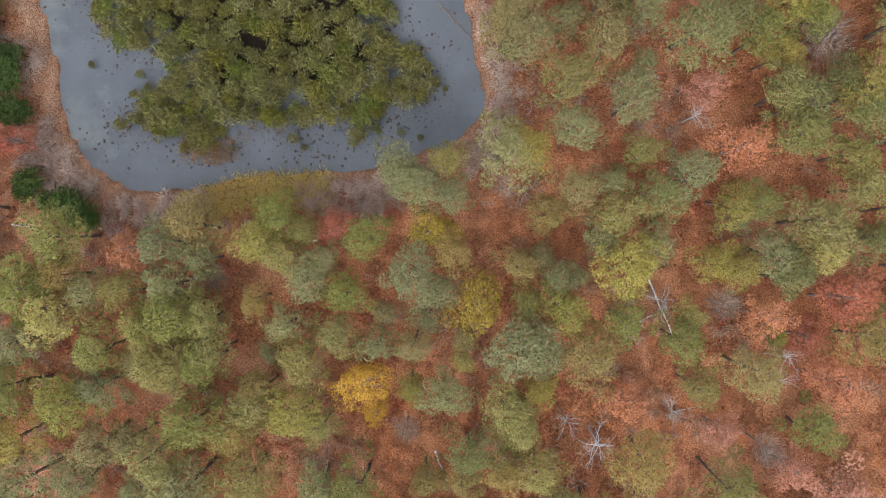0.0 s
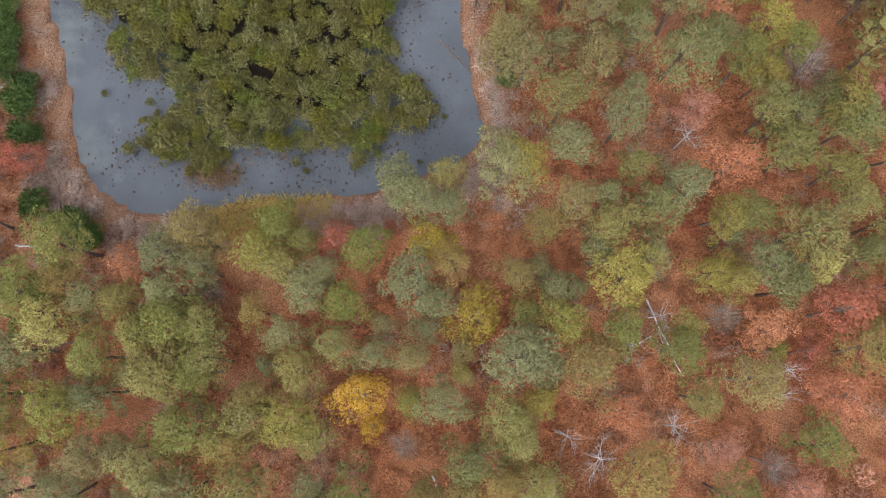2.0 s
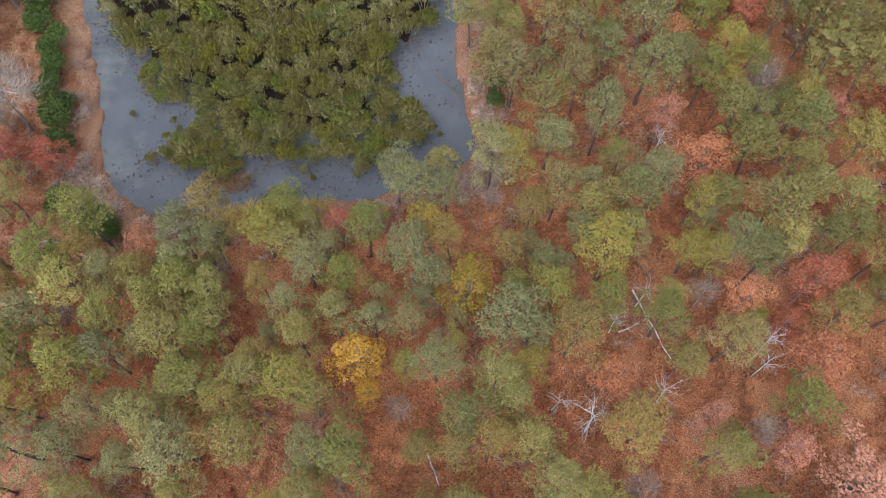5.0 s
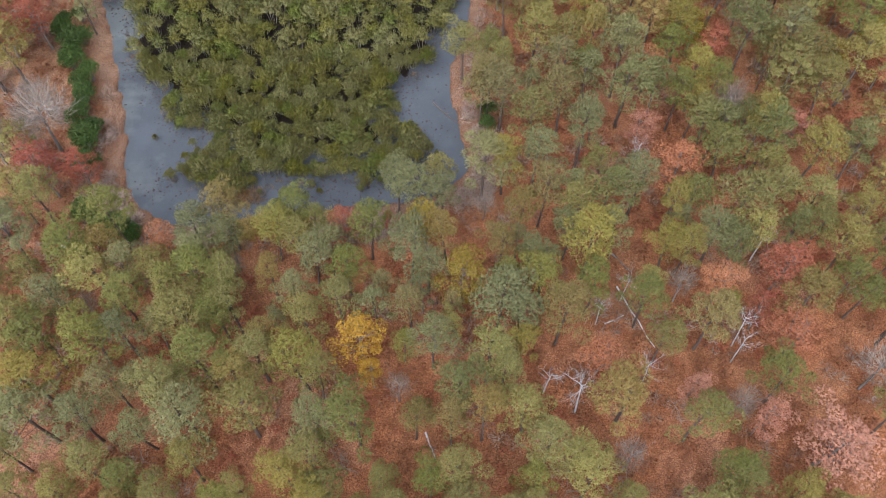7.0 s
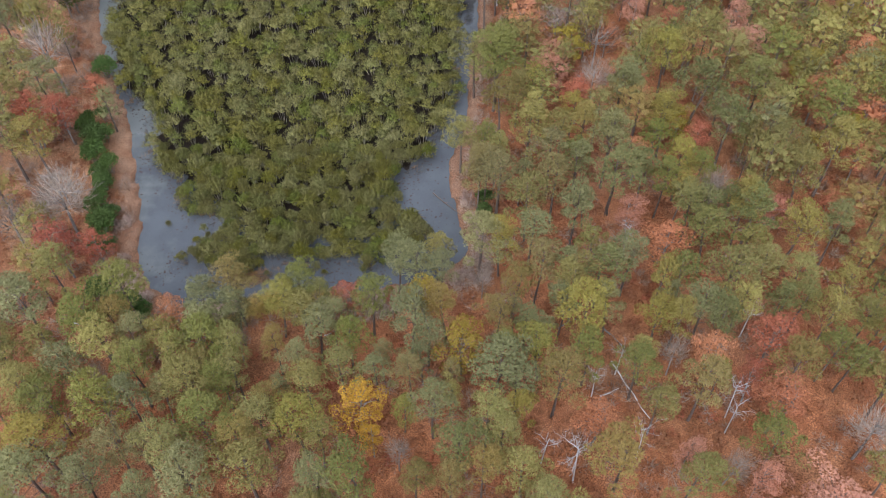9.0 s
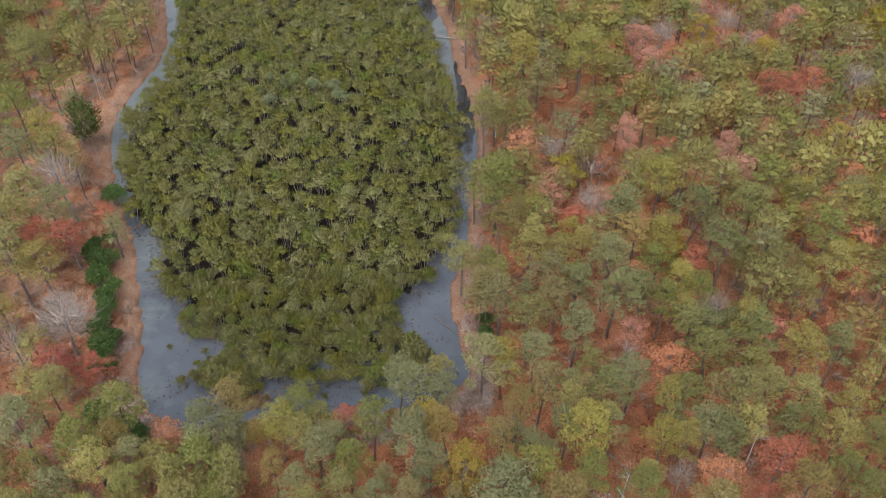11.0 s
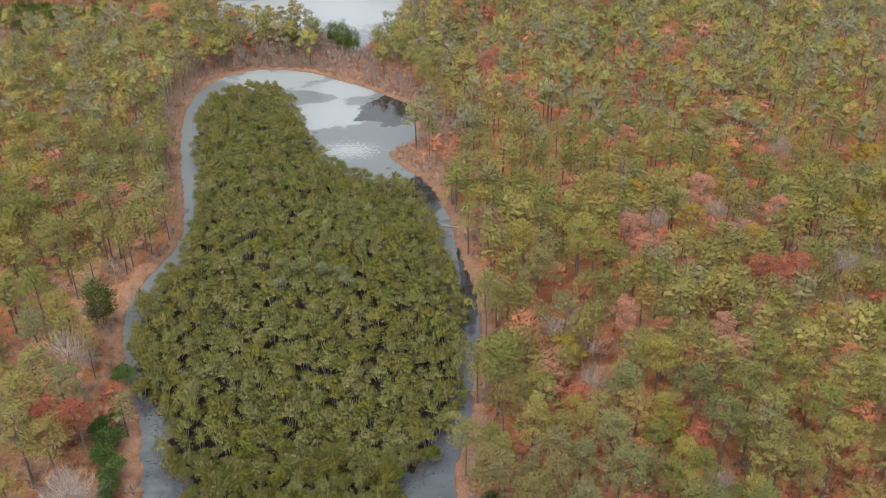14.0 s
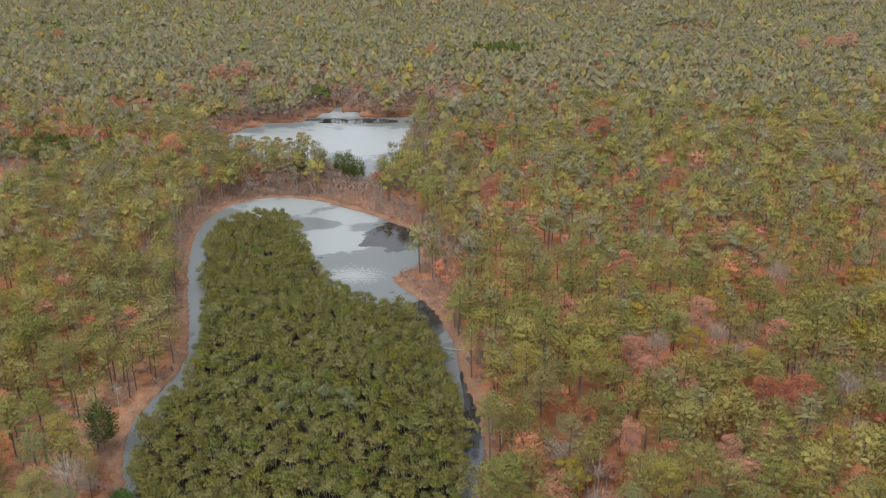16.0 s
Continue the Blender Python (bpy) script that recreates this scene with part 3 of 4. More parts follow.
def scatter(name, label, category, kinds, spots, materials, seed, sparse=0.0):
    """Many plants in one mesh: kinds are (verts, quads, slots, normals); spots: x, y, z, scale, scale of height, kind."""
    r = np.random.default_rng(seed)
    spots = np.asarray(spots, float)
    vs, qs, ss, ts, fs, n = [], [], [], [], [], 0
    for k, (v, q, s, f) in enumerate(kinds):
        some = spots[spots[:, 5].astype(int) == k]
        if not len(some):
            continue
        a = r.uniform(0, 2 * np.pi, len(some))
        c, d = np.cos(a)[:, None], np.sin(a)[:, None]
        x = (v[None, :, 0] * c - v[None, :, 1] * d) * some[:, 3:4] + some[:, 0:1]
        y = (v[None, :, 0] * d + v[None, :, 1] * c) * some[:, 3:4] + some[:, 1:2]
        z = v[None, :, 2] * some[:, 4:5] + some[:, 2:3]
        vs.append(np.stack([x, y, z], -1).reshape(-1, 3))
        fs.append(np.stack([f[None, :, 0] * c - f[None, :, 1] * d, f[None, :, 0] * d + f[None, :, 1] * c, np.broadcast_to(f[None, :, 2], x.shape)], -1).reshape(-1, 3))
        shift = (np.arange(len(some)) * len(v))[:, None, None] + n
        qs.append(np.where(q[None] < 0, -1, q[None] + shift).reshape(-1, 4))
        ss.append(np.tile(s, len(some)))
        ts.append(np.repeat(r.uniform(0, 1, len(some)), len(v)))
        n += len(some) * len(v)
    me = mesh(name, np.concatenate(vs), np.concatenate(qs), materials, np.concatenate(ss), np.concatenate(ts), np.concatenate(fs))
    for key, value in (("sparse", sparse), ("even", 1.0)):
        me.attributes.new(key, "FLOAT", "POINT").data.foreach_set("value", np.full(n, value, np.float32))
    return tagged(new(name, me), label, category, kind="stuff")


def grid_spots(x0, x1, y0, y1, step, seed, jitter=0.42):
    """Spots on a shaken triangular grid."""
    r = np.random.default_rng(seed)
    rows = np.arange(y0, y1, step * 0.866)
    cols = np.arange(x0, x1, step)
    x, y = np.meshgrid(cols, rows)
    x = x + (np.arange(len(rows)) % 2)[:, None] * step / 2
    return np.column_stack([x.ravel() + r.uniform(-jitter, jitter, x.size) * step, y.ravel() + r.uniform(-jitter, jitter, x.size) * step])


# ---- ground and water ----
def spread(fine0, fine1, step, far0, far1):
    out = list(np.arange(fine0, fine1 + step / 2, step))
    for sign, end, limit in ((1, fine1, far1), (-1, fine0, far0)):
        at, s = end, step
        while sign * at < sign * limit:
            s *= 1.09
            at += sign * s
            out.append(at)
    return np.array(sorted(out))


gx, gy = spread(-100, 12, 1.35, -2600, 2600), spread(37, 322, 1.35, -900, 4200)
X, Y = np.meshgrid(gx, gy)
X, Y = X.ravel(), Y.ravel()
D = shore_distance(X, Y)
Z = height(X, Y, D)
i, j = np.meshgrid(np.arange(len(gy) - 1), np.arange(len(gx) - 1), indexing="ij")
k = (i * len(gx) + j).ravel()
me = mesh("ground", np.column_stack([X, Y, Z]), np.column_stack([k, k + 1, k + 1 + len(gx), k + len(gx)]), [GROUND])
bank = np.clip(1.35 - np.abs(D - 1.3) / 2.6, 0, 1)
sand = np.clip(1.2 - np.hypot((X + 88 + 0.10 * (Y - 150)) / 13, (Y - 145) / 55), 0, 1) * 0.6 + np.clip(1.2 - np.hypot((X + 70) / 15, (Y - 72) / 36), 0, 1) * 0.75
for key, value in (("bank", bank), ("sand", np.clip(sand, 0, 1)), ("bed", np.clip(-D * 1.5, 0, 1))):
    me.attributes.new(key, "FLOAT", "POINT").data.foreach_set("value", value.astype(np.float32))
tagged(new("ground", me), "red-brown leaf litter and russet banks of a flat woodland", "ground", kind="structure")
me = mesh("water", [(-275, 30, 0), (40, 30, 0), (40, 545, 0), (-275, 545, 0)], [(0, 1, 2, 3)], [WATER])
tagged(new("water", me), "still grey pond water with sheets of thin ice", "water", kind="structure")


# ---- trees that stand out, by where they grow: x, y, radius of the crown ----
PINES_GREEN_WEST = [(-92.2, 137.6, 4.7), (-89, 114.2, 4.3), (-82.2, 107.9, 4.1), (-78.2, 86.6, 4.2), (-75.5, 76.1, 4.3), (-72.4, 67.2, 4.5), (-67.6, 67.2, 4), (-56, 19.2, 3.5), (-51.2, 12.3, 4), (-51.2, 17.6, 3.6), (-48.5, 30.2, 4.3), (-46.5, 27.2, 3.9), (-45.8, 31, 2.7), (-45.1, 35.9, 3.7), (-44.6, 17, 3.9), (-41.2, 22.6, 3.4), (-39.2, 28.9, 2.7), (-35.9, 24.1, 3), (-34, 11, 3.8), (-33.3, 19.9, 3.6), (-32.6, 26.2, 4.1), (-31.8, 22.1, 3.8), (-30, 14.3, 3.7), (-29.3, 25.9, 3.3), (-28.6, 20.9, 3.3), (-27.3, 22.1, 2.9), (-26, 13, 3.3), (-23.4, 7.5, 3.7), (-23.3, 34.8, 3.2), (-23, 15.5, 3.1), (-23, 28.2, 2.3), (-21.9, 17.6, 2.5)]
PINES_GREEN_MIDDLE = [(-20.6, 37.8, 3), (-19.3, 33.5, 2.9), (-17.7, 36.5, 2.1), (-17.4, 14.3, 3.6), (-17.4, 20.9, 3.3), (-15.3, 12.6, 2.8), (-12.4, 28.5, 2.8), (-10.1, 6.2, 3.7), (-9.7, 35.1, 3.2), (-4.5, 18.2, 2), (-2.8, 7, 2.6), (-0.1, 44.2, 2.8), (1.3, 34, 2.7), (1.8, 20.9, 1.8), (5.8, 6.9, 2.9), (6.5, 14.9, 3.2), (8.5, 12.1, 2.9), (9.7, 112.1, 4.6), (9.8, 27.8, 2.3), (9.8, 46.7, 3), (10.5, 87.2, 4.4), (10.8, 17.5, 2.6), (11, 89.1, 5.2), (11.1, 8.1, 3.3), (14.5, 53.9, 3.6), (15.5, 69.8, 4.1), (19.7, 137.6, 4.8), (20.4, 37.4, 3.6), (21, 26, 2.7), (21, 31.4, 4.2), (23.6, 65.8, 2.8), (23.7, 9.6, 3.7)]
PINES_GREEN_EAST = [(27.7, 23.5, 3.3), (29.1, 26.1, 2.2), (32, 132.6, 5.3), (32.4, 6.9, 3.4), (33.6, 40, 3), (36.9, 59.1, 3.1), (37, 39.2, 3), (39.2, 23.5, 1.7), (39.5, 57.2, 2.5), (39.7, 73.9, 3.6), (39.9, 52.4, 3.3), (40.7, 63.2, 3.3), (42, 88.8, 4.1), (42.2, 47.1, 3.4), (42.8, 61.1, 2.8), (42.9, 37.3, 4.2), (43.7, 34, 2.8), (43.9, 12.2, 3.1), (48.1, 45.3, 3.1), (48.4, 52.2, 3.5), (49.5, 41.3, 3.1), (49.9, 23.3, 3.5), (55.2, 47.6, 3.5), (56.6, 81.2, 4.1), (58.1, 67.1, 3.7), (59.9, 59.4, 3.8), (65.8, 64.5, 3.9), (67.4, 73.9, 4.1)]
ORANGE_OAKS = [(95.0, 197.5, 3.6), (-170.2, 519.7, 5.8), (-131.2, 356.1, 6.7), (-52.3, 25.3, 1.9), (-38.5, 33.5, 3.1), (-10.8, 690.8, 7.2), (-9.8, 280.8, 3.3), (6.1, 370.7, 6), (21.4, 16.2, 3.6), (23.2, 306.9, 4.1), (24.4, 270.8, 3.7), (30.3, 399.6, 5.1), (34, 67.4, 3.1), (35.6, 46.3, 4), (38.2, 26.1, 3.6), (38.2, 143.8, 3.7), (46.2, 18.2, 3.9), (80.2, 92.8, 3.5), (100.1, 310.6, 4.3), (173, 284.7, 4.3)]
PINES_YELLOW = [(-41.3, 11.7, 3.5), (-37.8, 11.5, 2.6), (-29.6, 36.8, 3.6), (-7.7, 26.5, 1.8), (-3.8, 23.5, 2.5), (1.8, 6.2, 2.6), (2.6, 22.7, 1.8), (6.8, 61.2, 3.3), (8, 61.7, 3.1), (8.5, 32.1, 2.5), (9.8, 59.3, 4.1), (11.3, 33.4, 1.8), (15.1, 40.7, 3.2), (16.4, 20.9, 3.7), (18.9, 64.7, 3.2), (19.1, 58.2, 3.5), (22.3, 123.1, 4.8), (35.6, 20, 3.5), (41.5, 55, 1.9)]
PINES_PALE_WEST = [(-84.2, 102, 4), (-70.7, 82.6, 4), (-59.2, 32.9, 4.1), (-49.9, 7, 4), (-49.8, 23.3, 3.5), (-43.9, 7, 3.3), (-43.2, 28.9, 2.7), (-40.6, 18.3, 3.1), (-37.2, 19.6, 2.3), (-36.6, 5.9, 2.7), (-33.9, 34.8, 3.3), (-32.2, 30.5, 3.3), (-30, 7, 4.2), (-29.2, 33.2, 2.8), (-21.3, 21.6, 1.6), (-19.7, 24.9, 2.6), (-17.3, 30.2, 3.2), (-15.4, 6.2, 3.1), (-15.2, 32.2, 2.1), (-8.4, 22.9, 2.4), (-6.1, 43.4, 3), (-3.8, 30.8, 3.5), (-3.7, 41.9, 3.5), (-2.1, 26.2, 2.1), (-1.3, 29.4, 2.4), (-0.5, 17.4, 3.4), (0.6, 40.3, 2.8), (6.5, 45.5, 3.8), (7.8, 22.2, 4.1), (11.2, 21.5, 2.8), (12.8, 30.1, 2.3), (13.8, 61.8, 2.5)]
PINES_PALE_MIDDLE = [(14.8, 49, 3.2), (15.2, 30.8, 1.8), (18.4, 34.7, 2.4), (19.7, 41.4, 2.6), (21.4, 51.3, 3.3), (23.7, 61.8, 3), (24.4, 56.9, 1.9), (25.3, 34.7, 2.6), (28.7, 66.4, 4.1), (29, 42.7, 3.4), (33.1, 80.9, 4.2), (34.3, 36.6, 1.9), (38.8, 34.1, 3.4)]
BARE_TREES = [(105.0, 137.0, 4.4), (66.0, 166.0, 3.6), (90.5, 160.5, 3.8), (-292.0, 815.0, 7.0), (-72.5, 91.8, 6.3), (-63.5, 61.7, 3), (-62.8, 54.4, 3.1), (-60.4, 55, 5.4), (-47.5, 24.3, 2), (-29.1, 30.4, 2.2), (-5.1, 12.3, 2.2), (7, 42, 2), (28.7, 87.2, 4), (33.7, 27.4, 2.4), (38.4, 10.2, 2.5), (45.5, 58.8, 3.3), (45.7, 60.4, 2.8), (57.2, 14.1, 4.4), (23.9, 2.9, 3.0), (55.6, 154.8, 3.9), (73.2, 160.9, 4.4), (77.4, 228.6, 3.8), (93.6, 128, 5), (104.2, 202.4, 4.4)]
RED_OAKS = [(92.8, 460.0, 5.0), (70.4, 520.0, 4.6), (125.4, 537.0, 4.4), (162.0, 560.0, 4.4), (-378.0, 815.0, 7.0), (-181.0, 885.0, 6.0), (-400.0, 822.0, 6.0), (-72.2, 76.1, 4), (-72.1, 74.7, 3.5), (-67.2, 77.7, 3.5), (-58.8, 46.4, 4.2), (-53.9, 47.5, 2.6), (-13.6, 36.5, 2.7), (-6.9, 38.3, 1.4), (9.2, 160.5, 2.6), (43.9, 23.1, 2.8), (46.3, 104.1, 2.9), (46.8, 28, 4.3), (73.3, 126.4, 3.9), (75.4, 273.6, 3.4), (78.3, 125.9, 3.9), (80.5, 396.7, 6.4), (83.9, 128.5, 3.7), (85.3, 175.5, 2.5)]
MUSTARD_OAKS = [(-1.1, 35.6, 3.2), (3.5, 27.5, 3.8), (64.7, 153.1, 4.9), (75.7, 142.1, 4.4), (77.5, 176.5, 4.3), (82.3, 106.7, 4.2)]
GOLD_OAK = [(-10.1, 17.7, 3.4), (-8.6, 14.3, 1.9)]
PINES_LIME = [(2.5, 10.3, 3.2), (24.4, 40, 3.1), (29, 60, 4.1), (34.3, 61.8, 3.1), (40.2, 30.7, 3.4), (40.9, 51.1, 3.4), (46.8, 54.5, 2.5), (47, 82.7, 4.1), (48.9, 49.9, 3.5), (49.6, 71.2, 3.7), (49.8, 34.7, 2.5), (62.3, 48.7, 3.6)]
SNAGS = [(12.7, 122, 2.2), (-81.4, 138, 1.3), (14.3, 13.6, 1.7), (18.4, 10.8, 2.5), (22.4, 24, 1.6), (26.3, 27.8, 1.6), (27.5, 14.3, 1.9), (30.3, 50.3, 1.8), (40.4, 18, 1.5), (41, 20.5, 1.8), (46.2, 34.4, 2.2)]
PINK_OAKS = [(58.4, 104.5, 3.6), (57.8, 211.0, 4.2), (-161.7, 576.6, 8.2), (-147.3, 589.1, 8.3), (17.5, 265.8, 3.7), (17.8, 294.2, 4.5), (33.2, 12.2, 2.5), (30.3, 202.9, 3), (31.1, 53.2, 3), (39.6, 109, 3.7), (41.4, 7.8, 2.8), (48.6, 3.7, 5.0), (47.6, 148.4, 4.1), (49.9, 139.3, 4), (52.9, 205.1, 3.1), (67.8, 306.5, 3.6), (70.5, 168.9, 4.9), (70.8, 515.8, 5.6), (85.8, 154.7, 4.7), (311.7, 719.4, 8.1), (336.1, 718.8, 9.3), (353.9, 725.9, 10.7)]
HOLLY_BELT = [((-65.6, 85.0), (-61.9, 74.6)), ((-61.9, 74.6), (-58.0, 63.0)), ((-58.0, 63.0), (-54.3, 51.0)), ((-54.6, 43.6), (-52.8, 39.6)), ((-50.0, 40.6), (-42.8, 37.6))]
pick = np.random.default_rng(108)
EVERGREENS = [(-66.5, 98, 2.6), (8.1, 62.2, 1.7), (8, 59.5, 1.6)]
for (ax, ay), (bx, by) in HOLLY_BELT:
    for u in np.arange(0.08, 1, 1.9 / math.hypot(bx - ax, by - ay)):
        EVERGREENS.append((ax + (bx - ax) * u + pick.normal(0, 0.7), ay + (by - ay) * u + pick.normal(0, 0.6), pick.uniform(1.5, 2.5)))
DARK_TREES = [(-98.5, 334.0, 3.8), (-69.3, 350.0, 4.0), (-45.0, 343, 4.3), (-40.5, 342, 3.4), (-51.5, 356, 3.3), (-86, 527, 4.0), (-95.5, 160.0, 2.2)]
SHORE_PINES = [(-25, 320, 3.4), (-18.5, 316, 3.8), (-13.0, 311, 3.2), (-8.5, 299, 3.9), (-6.5, 284, 3.6), (-3.0, 268, 4.0), (-11.4, 331, 3.6), (-22, 335, 3.3), (1.0, 255, 3.8), (-1.5, 292, 3.7),
               (-127, 386, 3.6), (-117, 381, 3.9), (-110, 378, 3.4), (-103, 374, 3.7), (-96, 373, 3.3), (-89, 369, 3.8), (-83, 373, 3.4), (-77, 370, 3.2), (-71.5, 372, 3.9), (-7.5, 275.5, 3.3), (-4.5, 260, 3.0)]
GREENS = PINES_GREEN_WEST + PINES_GREEN_MIDDLE + PINES_GREEN_EAST
PALES = PINES_PALE_WEST + PINES_PALE_MIDDLE
OAKS = [(RED_OAKS, RED, "oak with dense dark red autumn leaves", 4), (ORANGE_OAKS, ORANGE, "oak with bright orange-brown autumn leaves", 4),
        (PINK_OAKS, PINK, "oak with faded pinkish autumn leaves", 4), (MUSTARD_OAKS, MUSTARD, "broad tree with mustard-green turning leaves", 3),
        (GOLD_OAK, GOLD, "tree with golden-yellow autumn leaves", 2)]
TAKEN = np.array(GREENS + PALES + PINES_YELLOW + PINES_LIME + BARE_TREES + SNAGS + [s for some, *_ in OAKS for s in some] + EVERGREENS + DARK_TREES + SHORE_PINES)


def free_of(spots, taken, gap):
    d = np.min(np.hypot(spots[:, None, 0] - taken[None, :, 0], spots[:, None, 1] - taken[None, :, 1]) - taken[None, :, 2] * gap, axis=1)
    return spots[d > 0]


def wooded(spots, margin=3.5):
    """Drops spots in water, on the banks and, for most, in the clearings on the western side."""
    r = np.random.default_rng(11)
    x, y = spots[:, 0], spots[:, 1]
    keep = shore_distance(x, y) > np.where((x > 0) & (y > 70) | (y > 380), 2.0, margin) + 1.2 * waves(x, y, 25, 8)
    glade = np.clip(1.25 - np.hypot((x + 90 + 0.10 * (y - 150)) / 15, (y - 145) / 60), 0, 1)
    keep &= (r.uniform(0, 1, len(x)) > glade * 0.5) & ((distance(MARSH_LINE, x, y) > 1) | (r.uniform(0, 1, len(x)) < 0.25))
    keep &= np.hypot((x - 255) / 40, (y - 905) / 42) > 1
    keep &= ~((x > -57) & (x < -34) & (y > 300) & (y < 372))
    return spots[keep]


def in_view(spots, extra=26):
    return spots[np.abs(spots[:, 0]) < (spots[:, 1] + 50) * 0.56 + extra]


def belt(y0, y1, step, seed, gap=True):
    w = (y1 + 50) * 0.56 + 26
    spots = wooded(in_view(grid_spots(-w, w, y0, y1, step, seed)))
    return free_of(spots, np.column_stack([TAKEN[:, :2], np.clip(TAKEN[:, 2], 2.2, 4)]), 1.1) if gap else spots


# Nearby pines, one by one
first = belt(-10, 225, 5.6, 51)
first, second = first[first[:, 1] < 180], belt(181, 555, 7.2, 52)
known = (np.abs(first[:, 0]) < 56) & (first[:, 1] > 3) & (first[:, 1] < 64)
open_ground = free_of(first[known], np.column_stack([TAKEN[:, :2], np.clip(TAKEN[:, 2], 2.4, 4)]), 1.45)
first = np.vstack([first[~known], open_ground])
first = first[np.argsort(np.hypot(first[:, 0], first[:, 1] - 20))]
near, first = first[:90], first[90:]
near = np.column_stack([near, rng.uniform(2.3, 3.4, len(near))])
place([pine(100 + k, PINE, "olive-green pine with a rounded crown in the wood") for k in range(7)], GREENS + [tuple(s) for s in near], 1, 3.3)
place([pine(120 + k, PINE_PALE, "pale grey-green pine with lichen-covered twigs") for k in range(4)], PALES, 2, 3.3)
place([pine(130 + k, PINE_YELLOW, "yellowing pine with an open crown") for k in range(3)], PINES_YELLOW, 3, 3.3)
place([pine(140 + k, PINE_LIME, "fresh light-green pine among darker ones") for k in range(3)], PINES_LIME, 4, 3.3)
for k, (some, material, label, kinds) in enumerate(OAKS):
    place([oak(200 + 10 * k + n, material, label) for n in range(kinds)], some, 10 + k, 3.4)
place([bare_tree(300 + n, OAK_BARK, "leafless grey tree with spreading fine branches", twigs=LICHEN_TWIGS) for n in range(4)], BARE_TREES, 20, 3.3)
place([bare_tree(320 + n, DEAD_WOOD, "bleached white dead tree with broken limbs", "dead_tree", 12.0, 3, 0.7) for n in range(3)], SNAGS, 21, 2.7)

place([bush(350 + n, HOLLY, "dark evergreen holly bush on the bank", "holly_bush", 3.8, 2.0, 12, 100, 0.34, 0.2, stem=OAK_BARK) for n in range(4)], EVERGREENS, 22, 2.0)
place([evergreen(370 + n, DARK, "broad dark evergreen tree standing apart") for n in range(3)], DARK_TREES, 24, 3.4)
place([pine(150 + k, PINE, "tall olive-green pine at the water's edge") for k in range(5)], SHORE_PINES, 25, 3.3)
dark_pine = evergreen(360, DARK, "dark green bushy tree beside the bank")
place([dark_pine], [(-78.0, 119.5, 3.4)], 23, 3.3)

# ---- the shrubs of the marshy island ----
spots = np.vstack([grid_spots(-95, 8, 44, 76, 1.95, 31), grid_spots(-95, 8, 76.2, 297, 2.55, 32)])
inside = distance(ISLAND_LINE, spots[:, 0], spots[:, 1]) + 0.9 * waves(spots[:, 0], spots[:, 1], 9, 12)
spots = spots[(np.random.default_rng(14).uniform(0, 1, len(spots)) > 0.03) & (inside < np.where((spots[:, 0] > -12) & (spots[:, 1] > 78), 0.9, -0.6)) & (waves(spots[:, 0], spots[:, 1], 8, 13) < 2.1 - 0.9 * np.clip((70 - spots[:, 1]) / 25, 0, 1))]
spots = np.column_stack([spots, (1.1 + 0.95 * rng.uniform(0, 1, len(spots)) ** 1.4) * np.where(spots[:, 1] > 76, 1.2, 0.98)])
order = spots[np.argsort(spots[:, 1])]
LABEL = "olive-green rounded marsh shrub standing in shallow water"
place([bush(400 + k, SHRUB, LABEL, group="shrubs of the island") for k in range(8)], order[:300], 30, 1.75, 0.35)

LOOSE = [(-46.0, 58.1, 0.6), (-39.7, 56.7, 0.7), (-40.4, 54.1, 0.7), (-42.2, 50.2, 1.1), (-39.7, 50.9, 0.9), (-37.5, 49.8, 0.9), (-38.6, 55.1, 0.6), (-36.1, 52.7, 0.9), (-19.9, 48.4, 0.9), (-30.9, 49.1, 0.8), (-2.6, 57.5, 1.0), (-1.6, 55.4, 1.0), (-9.0, 49.4, 0.8), (-5.9, 49.1, 0.7), (-3.4, 48.5, 0.5), (-12.2, 47.7, 0.7), (-0.2, 54.7, 0.5), (-18.4, 47.2, 0.6), (-33.8, 47.2, 0.8), (-27.9, 47.2, 0.5)]
place([bush(430 + k, SHRUB, "small olive-green marsh shrub standing loose in the shallows", clumps=6, each=80, group="shrubs of the island") for k in range(3)], LOOSE, 34, 1.75)
ISLAND_TREES = [(-43.0, 137.1), (-40.5, 141.8), (-37.4, 139.7), (-35.0, 141.7), (-29.9, 138.3), (-25.1, 137.0), (-23.4, 133.1), (-39.3, 130.7)]
place([bush(420 + k, CEDAR, "slender blue-green swamp tree with pale stems among the shrubs", "swamp_tree", 5.8, 1.9, 6, 120, 0.34, 0.12) for k in range(3)],
      [(x, y, 1.5 + 0.14 * k) for k, (x, y) in enumerate(ISLAND_TREES)], 33, 1.9)


def flat_kind(seed, make, soft=0.72):
    s = Soup(soft)
    make(s, np.random.default_rng(seed))
    return s.done()


def far_bush(s, r):
    points = bush_points(r, 3.2, 1.75, 7)
    cores(s, r, points, 0.45, 0, 1.2, 1.75)
    crown(s, r, points, 0.9, 28, 0.42, 0.18, 0.8, 0, 0.6, 1.3, 0.6, 1.75, 0.4)
    stems(s, points[2:], 0.055, 3, 1)


